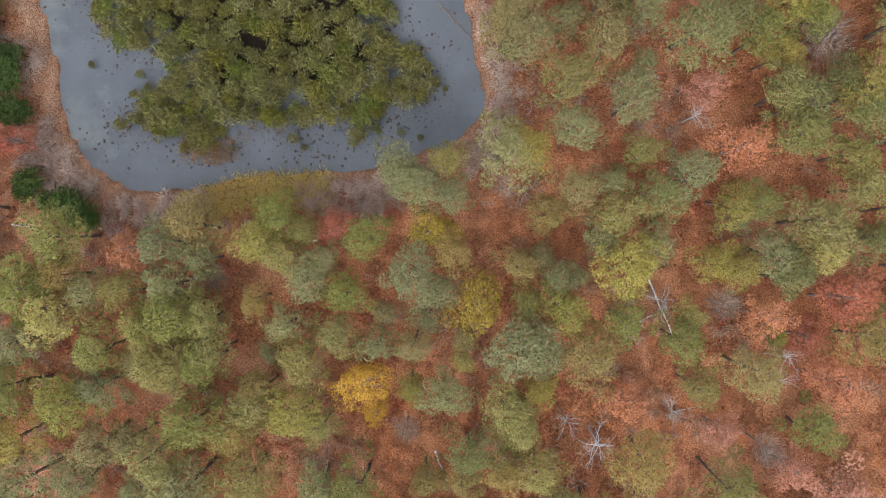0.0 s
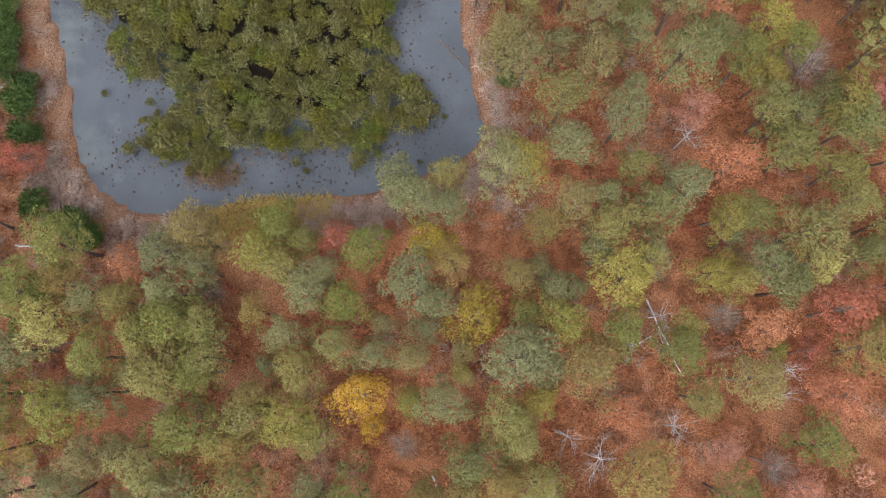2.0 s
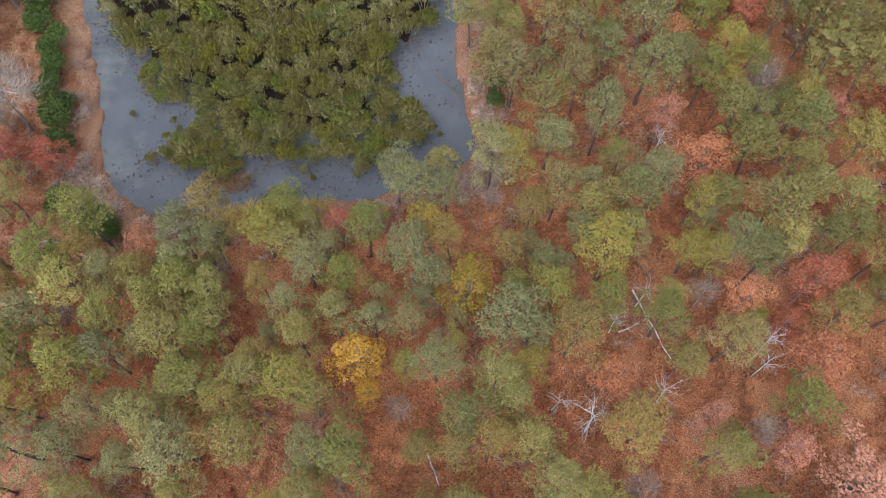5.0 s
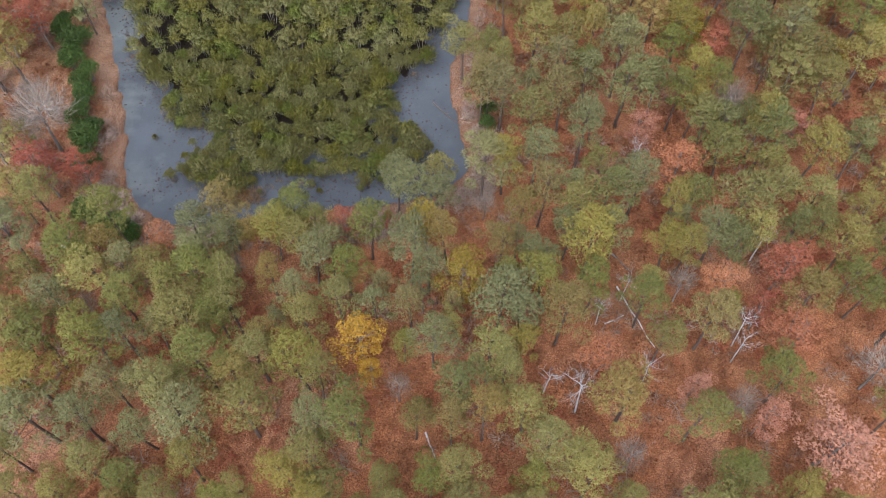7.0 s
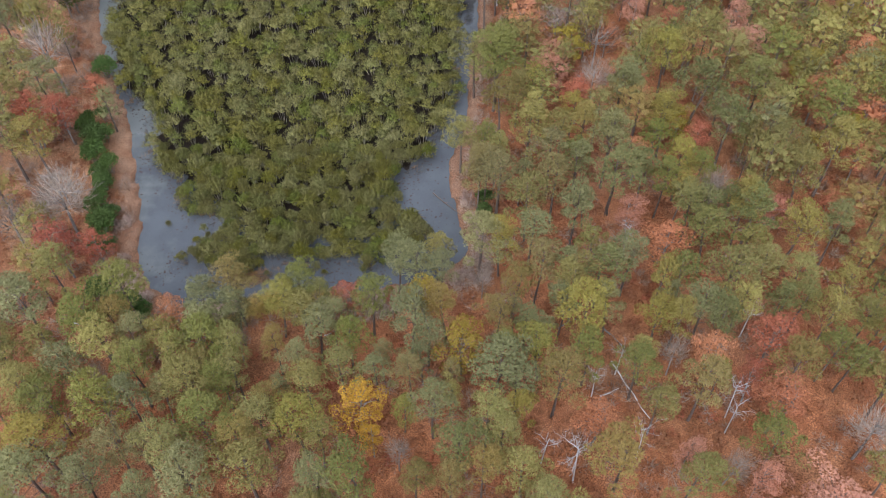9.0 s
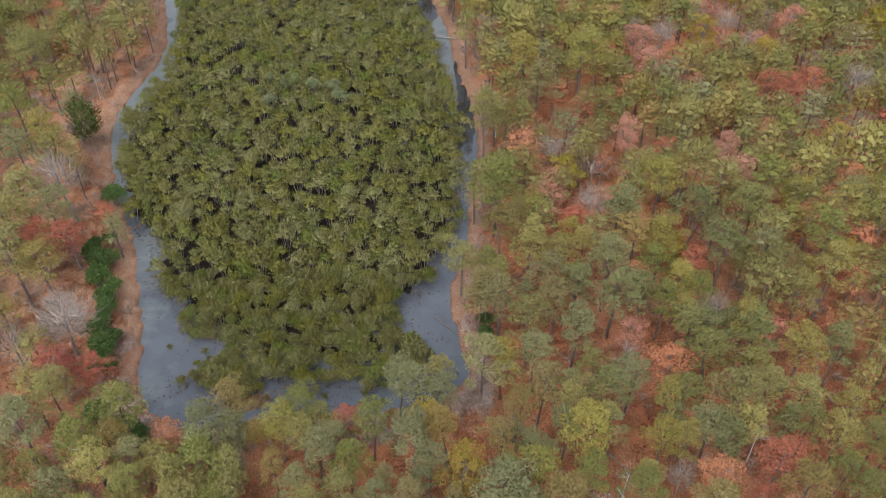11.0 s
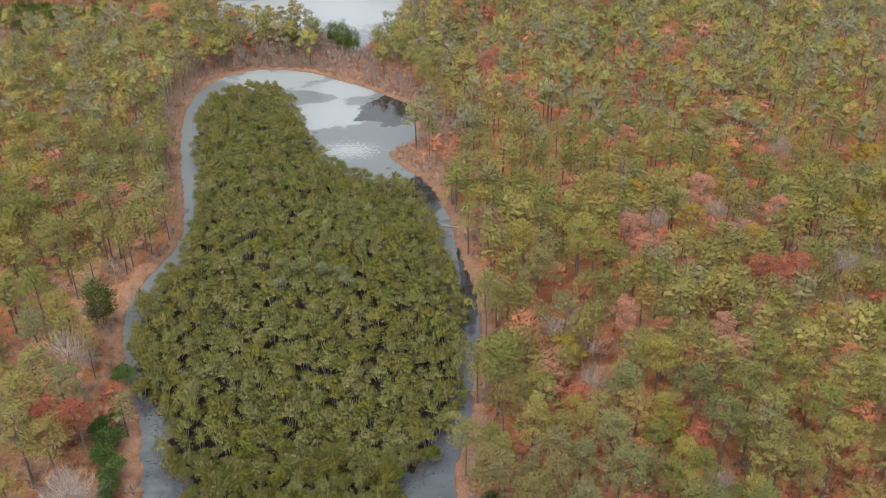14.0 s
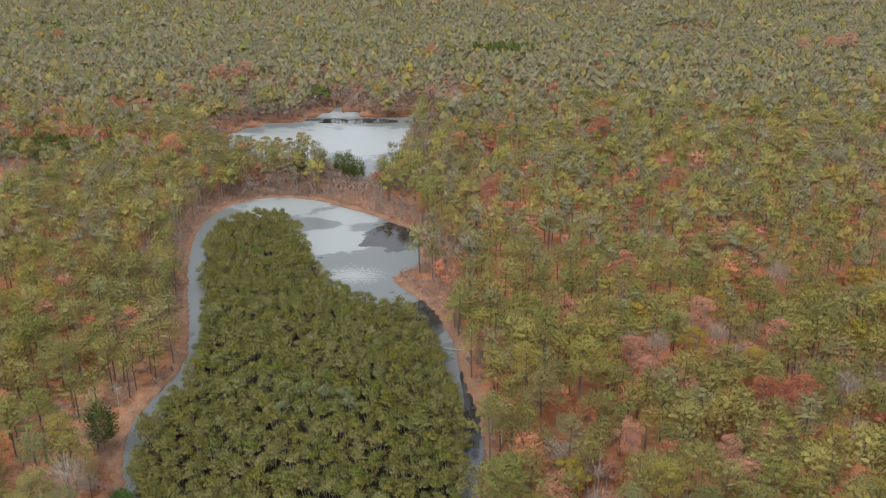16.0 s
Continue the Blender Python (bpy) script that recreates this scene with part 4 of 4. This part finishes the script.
def mid_pine(slot, count, size, fine):
    """A pine of the wider wood: its crown is a number of puffs of needles round the limbs' ends."""
    clumps = 19 if count > 600 else 12 if count > 400 else 8 if count > 150 else 4 if count > 40 else 2

    def make(s, r):
        h, radius = 14.2 * r.uniform(0.93, 1.05), 3.1 * r.uniform(0.9, 1.12)
        if fine:
            tube(s, [(0, 0, -0.4), (0.2, 0.1, 7.5), (0.1, 0.2, 12.0)], [0.2, 0.16, 0.05], 4 if fine > 1 else 3, 0)
        points = crown_points(r, h, radius, h * (r.uniform(0.44, 0.55) if fine > 1 else r.uniform(0.4, 0.52)), clumps, "dome")
        if fine > 1:
            for p in points[::2]:
                tube(s, [(0.15, 0.1, max(5.0, p[2] - 1.6)), p], [0.06, 0.02], 3, 0)
        puff = 3.9 / math.sqrt(clumps) + (0.2, 0.3, 0.62)[fine] if clumps > 3 else 2.5
        cores(s, r, points, puff * (0.86, 0.6, 0.34)[fine], slot, h * 0.5, radius, (0.7, 0.6, 0.3)[fine], (0.85, 0.8, 0.55)[fine])
        sprays = (count - 5 * clumps) // clumps
        if sprays > 2:
            crown(s, r, points, puff, sprays, size, size * (0.42, 0.42, 0.45)[fine], 0.95, slot, 0.5, h * 0.45, 0.85, radius, (0.25, 0.2, 0.12)[fine])
    return make


def mid_oak(slot, count, size, fine, narrow=0.7):
    clumps = 19 if count > 600 else 12 if count > 400 else 8 if count > 150 else 4 if count > 40 else 2

    def make(s, r):
        points = crown_points(r, 10.2, 2.9, 4.0, clumps, "ball")
        if fine:
            tube(s, [(0, 0, -0.4), (0.1, 0.2, 8.0)], [0.18, 0.05], 3, 1)
        if fine > 1:
            for p in points[::2]:
                tube(s, [(0.1, 0.1, max(2.5, p[2] - 2.2)), p], [0.07, 0.02], 3, 1)
        puff = 3.7 / math.sqrt(clumps) + 0.2 if clumps > 3 else 2.4
        if narrow > 0.5:
            cores(s, r, points, puff * (0.85, 0.7, 0.55)[fine], slot, 5.0, 2.9)
        sprays = (count - (5 * clumps if narrow > 0.5 else 0)) // clumps
        if sprays > 2:
            crown(s, r, points, puff, sprays, size, size * narrow, 0.8, slot, 0.3, 5.0, 0.4, 2.9, 0.3)
    return make


def mid_bare(s, r):
    tube(s, [(0, 0, -0.4), (0.1, 0, 4), (0.1, 0.1, 8)], [0.17, 0.13, 0.05], 4, 1)
    for n in range(6):
        a = n * 2.4
        bare_limbs(s, r, (0.1, 0.1, r.uniform(4, 7.5)), (np.cos(a), np.sin(a), 0.7), 2.6, 0.07, 1, 1)
    shell(s, r, 3.5, 10.0, 3.0, 150, 0.9, 9, 0.6, 13, 0.16, 0.4, 0.9)


scatter("island_shrubs", "close-grown olive-green marsh shrubs of the island", "shrubs", [flat_kind(500 + k, far_bush, 0.6) for k in range(5)],
        np.column_stack([order[300:, :2], np.full(len(order) - 300, -0.1), order[300:, 2] / 1.75, (0.45 + 0.55 * order[300:, 2] / 1.75) * rng.uniform(0.7, 1.6, len(order) - 300),
                         rng.integers(0, 5, len(order) - 300)]), [SHRUB, STEMS], 40, 0.35)

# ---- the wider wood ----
WOOD = [PINE_BARK, OAK_BARK, PINE, PINE_PALE, PINE_YELLOW, RED, ORANGE, PINK, MUSTARD, GREY_TWIGS, DARK, PINE_HAZED]


SWAMPS = [(-95, 560, 160, 80), (-260, 475, 110, 50)]
DARK_STANDS = [(-438, 928, 34, 16), (-336, 775, 10, 8), (52, 735, 32, 20), (-86, 527, 8, 6)]


def wood_belt(name, label, spots, detail, seed, sparse=1.0):
    """detail: sprays in a crown, their size, and how fine the wood is. Leafy trees gather in drifts among the pines."""
    r = np.random.default_rng(seed)
    count, size, fine = detail
    soft = 0.95
    # The coarser the belt, the more of its pines carry haze in their colour.
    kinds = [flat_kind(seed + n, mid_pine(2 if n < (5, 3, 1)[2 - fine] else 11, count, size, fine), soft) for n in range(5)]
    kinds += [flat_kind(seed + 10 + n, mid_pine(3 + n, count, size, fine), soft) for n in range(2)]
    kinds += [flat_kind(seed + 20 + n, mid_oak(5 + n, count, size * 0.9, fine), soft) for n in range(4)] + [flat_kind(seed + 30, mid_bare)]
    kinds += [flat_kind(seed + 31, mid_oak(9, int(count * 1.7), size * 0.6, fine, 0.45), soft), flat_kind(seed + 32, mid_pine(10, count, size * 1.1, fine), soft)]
    x, y = spots[:, 0], spots[:, 1]
    drift = waves(x, y, 70, 15) + 0.5 * waves(x, y, 22, 16)
    u = r.uniform(0, 1, len(x))
    east = np.where((x > 12) & (y < 340), 0.13, 0.0)
    swamp = 0.0
    for cx, cy, rx, ry in SWAMPS:
        swamp = swamp + 0.48 * np.clip(2 - 2 * np.hypot((x - cx) / rx, (y - cy) / ry), 0, 1)
    edge = np.where((y > 225) & (shore_distance(x, y) < 15), 0.4, 0.0)
    leafy = u < np.clip(np.where(y < 480, 0.15, 0.07) + 0.15 * (drift - 0.3) + east, 0.03, 0.6) + edge + swamp
    kind = np.where(leafy, r.choice([7, 8, 8, 9, 9, 10, 11, 11, 12, 12], len(x)), np.where(u > 0.93, 5, np.where(u > 0.91, 6, r.integers(0, 5, len(x)))))
    kind = np.where(leafy & (edge > 0), 11, kind)
    kind = np.where(leafy & (swamp > 0.2), r.choice([11, 12, 12, 12, 11], len(x)), kind)
    if not fine:
        kind = np.where(kind == 11, 12, kind)
    for cx, cy, rx, ry in DARK_STANDS:
        kind = np.where(np.hypot((x - cx) / rx, (y - cy) / ry) < 1, 13, kind)
    s = 0.8 + 0.75 * r.uniform(0, 1, len(x)) ** 1.4
    s = np.where((x < -60) & (y < 400), 0.35 + 0.62 * s, s) * (1 + 0.35 * np.clip((y - 700) / 350, 0, 1))
    return scatter(name, label, "trees", kinds, np.column_stack([x, y, height(x, y), s, s**0.4 * r.uniform(0.74, 1.08, len(x)), kind]), WOOD, seed, sparse)


def ragged(spots, line, wide, seed, nearer):
    """The part of a belt on one side of a line across the wood that is as uneven as a wide band."""
    edge = line + wide * np.random.default_rng(seed).uniform(-1, 1, len(spots))
    return spots[(spots[:, 1] < edge) == nearer]


west = belt(70, 345, 8.6, 55)
west = free_of(west[west[:, 0] < -76], np.column_stack([np.vstack([first, second]), np.full(len(first) + len(second), 2.6)]), 1.0)
middle = ragged(ragged(second, 225, 35, 1, False), 480, 70, 4, True)
behind = grid_spots(-110, 110, -120, -14, 7.4, 56)
behind = behind[np.abs(behind[:, 0]) + 0.3 * np.abs(behind[:, 1] + 60) < 104 - 10 * waves(behind[:, 0], behind[:, 1], 20, 57)]
near = np.vstack([first, ragged(second, 225, 35, 1, True), west])
near = near[(near[:, 0] > -62) | (near[:, 1] > 130) | (np.random.default_rng(9).uniform(0, 1, len(near)) > 0.4)]
close = np.hypot(near[:, 0] - 15, near[:, 1] - 40) < 85
wood_belt("close_woods", "olive-green pines with autumn oaks near the pond", near[close], (1150, 0.38, 2), 780, 0.4)
wood_belt("near_woods", "olive-green pines with scattered autumn oaks", near[~close], (820, 0.45, 2), 600, 0.15)
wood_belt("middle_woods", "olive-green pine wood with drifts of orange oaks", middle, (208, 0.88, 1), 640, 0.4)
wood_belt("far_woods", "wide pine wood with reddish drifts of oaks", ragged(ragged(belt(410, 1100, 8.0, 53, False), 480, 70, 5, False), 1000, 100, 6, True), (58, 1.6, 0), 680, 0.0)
wood_belt("woods_behind", "olive-green pines of the wood below the flight", behind, (90, 1.85, 1), 760)
wood_belt("farthest_woods", "distant grey-green, haze-tinted woods reaching the horizon", ragged(belt(900, 1800, 12, 54, False), 1000, 100, 7, False), (22, 3.3, 0), 720, 0.0)

marsh = grid_spots(-256, -150, 360, 438, 5.4, 61)
marsh = marsh[distance(MARSH_LINE, marsh[:, 0], marsh[:, 1]) < 0]
scatter("side_marsh_shrubs", "olive-green low shrubs filling a boggy hollow", "shrubs", [flat_kind(520 + k, far_bush) for k in range(3)],
        np.column_stack([marsh, height(marsh[:, 0], marsh[:, 1]), rng.uniform(1.3, 2.6, len(marsh)), rng.uniform(1.0, 2.8, len(marsh)), rng.integers(0, 3, len(marsh))]), [DARK, OAK_BARK], 62)


# ---- undergrowth, banks and what lies about ----
def low_clump(s, r):
    a = np.arange(5) * 2.39996
    crown(s, r, np.stack([np.cos(a) * 0.5, np.sin(a) * 0.5, np.full(5, 0.35)], -1), 0.6, 7, 0.42, 0.28, 0.6, 0, 0.6)


def twiggy(s, r):
    n = 66
    d = unit(r, n, 0.8)
    d[:, 2] = np.abs(d[:, 2])
    leaves(s, r, d * r.uniform(0.35, 1.15, (n, 1)) * [1.1, 1.1, 1.3], d + unit(r, n) * 0.5, 0.62, 0.075)


def tuft(s, r):
    n = 50
    d = unit(r, n, 1.3)
    d[:, 2] = np.abs(d[:, 2])
    leaves(s, r, d * [0.9, 0.9, 0.7] + np.column_stack([r.uniform(-0.5, 0.5, (n, 2)), np.zeros(n)]), d, 0.62, 0.075)


def clumps_at(name, label, category, make, spots, material, seed, low=0.7, high=1.3, sink=0.05):
    r = np.random.default_rng(seed)
    s = r.uniform(low, high, len(spots))
    return scatter(name, label, category, [flat_kind(seed + n, make) for n in range(4)],
                   np.column_stack([spots, height(spots[:, 0], spots[:, 1]) - sink, s, s * r.uniform(0.8, 1.2, len(spots)), r.integers(0, 4, len(spots))]), [material], seed)


def between(spots, low, high):
    d = shore_distance(spots[:, 0], spots[:, 1])
    return spots[(d > low) & (d < high)]


low = np.vstack([in_view(grid_spots(-75, 90, -2, 130, 2.0, 71)), grid_spots(-125, -66, 130, 230, 3.2, 70)])
low = low[(shore_distance(low[:, 0], low[:, 1]) > 3) & (waves(low[:, 0], low[:, 1], 14, 72) > -0.45)]
clumps_at("huckleberry_undergrowth", "low russet huckleberry bushes over the forest floor", "undergrowth", low_clump, low, HUCKLE, 73)

x = grid_spots(-120, 30, 30, 380, 1.9, 74)
x = x[(lambda d, y: (d > 1.6) & (d < np.where(y > 195, 18, 9.5)))(shore_distance(x[:, 0], x[:, 1]), x[:, 1])]
d = shore_distance(x[:, 0], x[:, 1])
lush = waves(x[:, 0], x[:, 1], 12, 75) + np.where(x[:, 1] > 195, 1.4, 0) + np.where(x[:, 1] < 46, 0.9, 0) + np.where(x[:, 0] > 0, 0.3, -0.2) - np.where((d > 5.5) & (x[:, 1] < 225), 0.7, 0)
in_sedge = (x[:, 0] > -32.5) & (x[:, 0] < -15.5) & (x[:, 1] > 37) & (x[:, 1] < 45)
bare = x[(lush > np.where(x[:, 1] > 100, -0.25, 0.15)) & (x[:, 1] > 60) & ~in_sedge]
bare = free_of(bare, np.array(EVERGREENS), 0.9)
clumps_at("bank_thicket", "pinkish-grey leafless thicket along the pond banks", "shrubs", twiggy, bare, TWIGS, 76, 0.8, 1.6)


def brushwood(s, r):
    n = 150
    d = unit(r, n, 0.7)
    d[:, 2] = np.abs(d[:, 2])
    leaves(s, r, d * r.uniform(0.4, 1.05, (n, 1)) * [1.0, 1.0, 1.2], d + unit(r, n) * 0.5, 0.42, 0.085)


edge = grid_spots(-66, 9, 34, 66, 1.1, 63)
d = shore_distance(edge[:, 0], edge[:, 1])
stand = np.zeros(len(edge), bool)
for cx, cy, rx, ry in ((-50, 44.5, 5.5, 5), (-37, 39.8, 7, 3), (-12.5, 41, 7, 3.4), (6.5, 52, 2.5, 8)):
    stand |= np.hypot((edge[:, 0] - cx) / rx, (edge[:, 1] - cy) / ry) < 1
edge = edge[(d > 1.0) & (stand | (d > 1.7) & (d < 5.2 + 1.5 * waves(edge[:, 0], edge[:, 1], 9, 64)) & ~((edge[:, 0] > -32.5) & (edge[:, 0] < -15.5) & (edge[:, 1] < 47)) & (waves(edge[:, 0], edge[:, 1], 7, 65) > np.where(edge[:, 0] > 0, -0.2, 0.7)))]
edge = free_of(edge, np.array(EVERGREENS), 0.6)
clumps_at("bank_brushwood", "pale pinkish-grey leafless brushwood close along the bank", "shrubs", brushwood, edge, PALE_TWIGS, 68, 0.8, 1.3)
scrub = np.vstack([grid_spots(-240, 75, 320, 640, 4.8, 66), grid_spots(210, 300, 858, 950, 5.5, 69)])
d = shore_distance(scrub[:, 0], scrub[:, 1])
scrub = scrub[(d > 1.2) & ((np.hypot((scrub[:, 0] - 255) / 44, (scrub[:, 1] - 905) / 46) < 1) | (np.hypot((scrub[:, 0] - 2) / 24, (scrub[:, 1] - 450) / 90) < 1) | (np.hypot((scrub[:, 0] + 122) / 22, (scrub[:, 1] - 420) / 50) < 1) | (np.hypot((scrub[:, 0] + 95) / 100, (scrub[:, 1] - 530) / 55) < 1) | (np.hypot((scrub[:, 0] + 60) / 70, (scrub[:, 1] - 345) / 30) < 1))]
clumps_at("swamp_thicket", "grey-brown leafless scrub of the swamp round the ponds", "shrubs", twiggy, scrub, GREY_TWIGS, 67, 1.8, 3.2)
brush = np.vstack([in_view(grid_spots(-75, 90, -2, 140, 2.8, 87)), grid_spots(-125, -52, 48, 230, 2.5, 86)])
brush = brush[(shore_distance(brush[:, 0], brush[:, 1]) > 5) & (waves(brush[:, 0], brush[:, 1], 18, 88) > np.where(brush[:, 0] < -52, -0.1, 0.35))]
clumps_at("leafless_understorey", "greyish-pink leafless saplings and brush under the trees", "undergrowth", twiggy, brush, TWIGS, 89, 0.8, 1.6)
reeds = grid_spots(-40, 30, 485, 545, 2.6, 58)
reeds = reeds[(np.hypot((reeds[:, 0] + 12) / 30, (reeds[:, 1] - 512) / 24) < 1)]
reeds = between(reeds, 0.3, 12)
clumps_at("orange_reeds", "orange-brown dry reeds at the far pond's marshy end", "reeds", tuft, reeds, DEAD_SEDGE, 59, 2.0, 3.2)
sedge = grid_spots(-33, -15, 37.5, 45, 0.7, 77)
sedge = between(sedge, 0.1, 5.0)
clumps_at("sedge_bed", "yellow-brown dry sedge at the water's edge", "sedge", tuft, sedge, SEDGE, 78)

clumps_at("dead_sedge_bed", "brown dead sedge at the foot of the island shrubs", "sedge", tuft, grid_spots(-34.5, -27.5, 45.8, 48.0, 0.6, 79), DEAD_SEDGE, 80, 0.6, 1.1)


def hummock(s, r):
    a = np.arange(6) * np.pi / 3
    top = np.column_stack([np.cos(a) * 0.55, np.sin(a) * 0.5, np.full(6, 0.16)]) + r.normal(0, 0.14, (6, 3)) * [1, 1, 0.4]
    foot = np.column_stack([np.cos(a), np.sin(a), np.full(6, -0.12)]) + r.normal(0, 0.22, (6, 3)) * [1, 1, 0]
    n = np.arange(6)
    m = (n + 1) % 6
    s.add(np.vstack([foot, top]), np.vstack([np.column_stack([n, m, m + 6, n + 6]), [(6, 7, 8, 9), (6, 9, 10, 11)]]))


peat = grid_spots(-76, 9, 42, 170, 0.55, 81, 0.5)
d = distance(ISLAND_LINE, peat[:, 0], peat[:, 1])
r = np.random.default_rng(82)
odds = np.exp(-np.maximum(d, 0) / 1.5) * np.where(peat[:, 1] < 80, 3.4, 2.2) * (0.5 + 0.5 * (waves(peat[:, 0], peat[:, 1], 5, 83) > 0.1))
peat = peat[(d > -2.5) & (r.uniform(0, 1, len(d)) < odds) & (shore_distance(peat[:, 0], peat[:, 1]) < -0.4)]
s = 0.06 + 0.24 * r.uniform(0, 1, len(peat)) ** 3
scatter("peat_hummocks", "small dark peat hummocks and dead pads in the shallows", "hummocks", [flat_kind(84 + n, hummock) for n in range(4)],
        np.column_stack([peat, np.full(len(peat), 0.0), s, s, r.integers(0, 4, len(peat))]), [MUD], 85)


def tangle(s, r):
    """Dark crooked stems and roots, low over the water."""
    for a in r.uniform(0, 6.28, 4):
        start = np.array([*r.normal(0, 0.35, 2), -0.05])
        bare_limbs(s, r, start, (np.cos(a), np.sin(a), r.uniform(0.05, 0.7)), r.uniform(0.6, 1.3), 0.045, 1)


rim = grid_spots(-76, 9, 44, 210, 1.35, 101)
d = distance(ISLAND_LINE, rim[:, 0], rim[:, 1])
rim = rim[(d > -1.6) & (d < 0.7) & (waves(rim[:, 0], rim[:, 1], 6, 102) > -0.25) & (shore_distance(rim[:, 0], rim[:, 1]) < -0.5)]
clumps_at("rim_tangle", "dark crooked roots and dead stems at the island's edge", "shrubs", tangle, rim, WET_STEMS, 103, 0.7, 1.25, 0.0)
rim = rim[waves(rim[:, 0], rim[:, 1], 4, 104) > 0.55]
clumps_at("rim_sedge", "brown dead sedge in tufts at the island's edge", "sedge", tuft, rim, DEAD_SEDGE, 105, 0.5, 0.9)


def log(ends, thick, seed, branches=3, material=DEAD_WOOD, label="bleached fallen trunk lying on the ground"):
    r = np.random.default_rng(seed)
    a, b = (np.array([*e, 0.0]) for e in ends)
    z = np.maximum(height([a[0], b[0]], [a[1], b[1]]), 0.0) + thick * 0.6
    a[2], b[2] = z
    t = np.linspace(0, 1, 6)[:, None]
    line = a + (b - a) * t + r.normal(0, 0.08, (6, 3)) * [1, 1, 0.2]
    wood = Soup()
    tube(wood, line, thick * np.linspace(1, 0.5, 6), 7)
    pieces = [("trunk", wood, material)]
    for n in range(branches):
        limb = Soup()
        way = (b - a) / np.linalg.norm(b - a) + r.normal(0, 0.7, 3) * [1, 1, 0.15]
        bare_limbs(limb, r, line[2 + n % 4], way / np.linalg.norm(way), r.uniform(1.0, 2.2), thick * 0.4, 1, 0, 0.05)
        pieces.append(("limb", limb, material))
    return plant("fallen_log", label, "log", "", pieces)


log([(-0.9, 66.0), (3.9, 60.6)], 0.12, 91, 1, PINE_BARK, label="dark fallen trunk lying in the pond at the bank")
log([(5.0, 169.0), (-4.5, 171.5)], 0.2, 92, 6, OAK_BARK, label="bleached fallen tree reaching into the channel")
log([(26.0, 30.2), (30.2, 20.2)], 0.13, 93, 1)
log([(23.6, 24.0), (26.6, 25.4)], 0.13, 94, 1)
log([(25.5, 36.4), (28.8, 32.2)], 0.17, 95, 1, OAK_BARK)
log([(-56.5, 37.2), (-53.3, 36.9)], 0.14, 96, 2)
log([(-17.4, 35.0), (-15.2, 36.2)], 0.08, 97, 2)
log([(18.5, 36.2), (21.5, 38.0)], 0.12, 98, 2, OAK_BARK, "dark fallen branch on the leaf litter")
log([(-1.6, 8.0), (-0.2, 4.0)], 0.14, 99, 1)
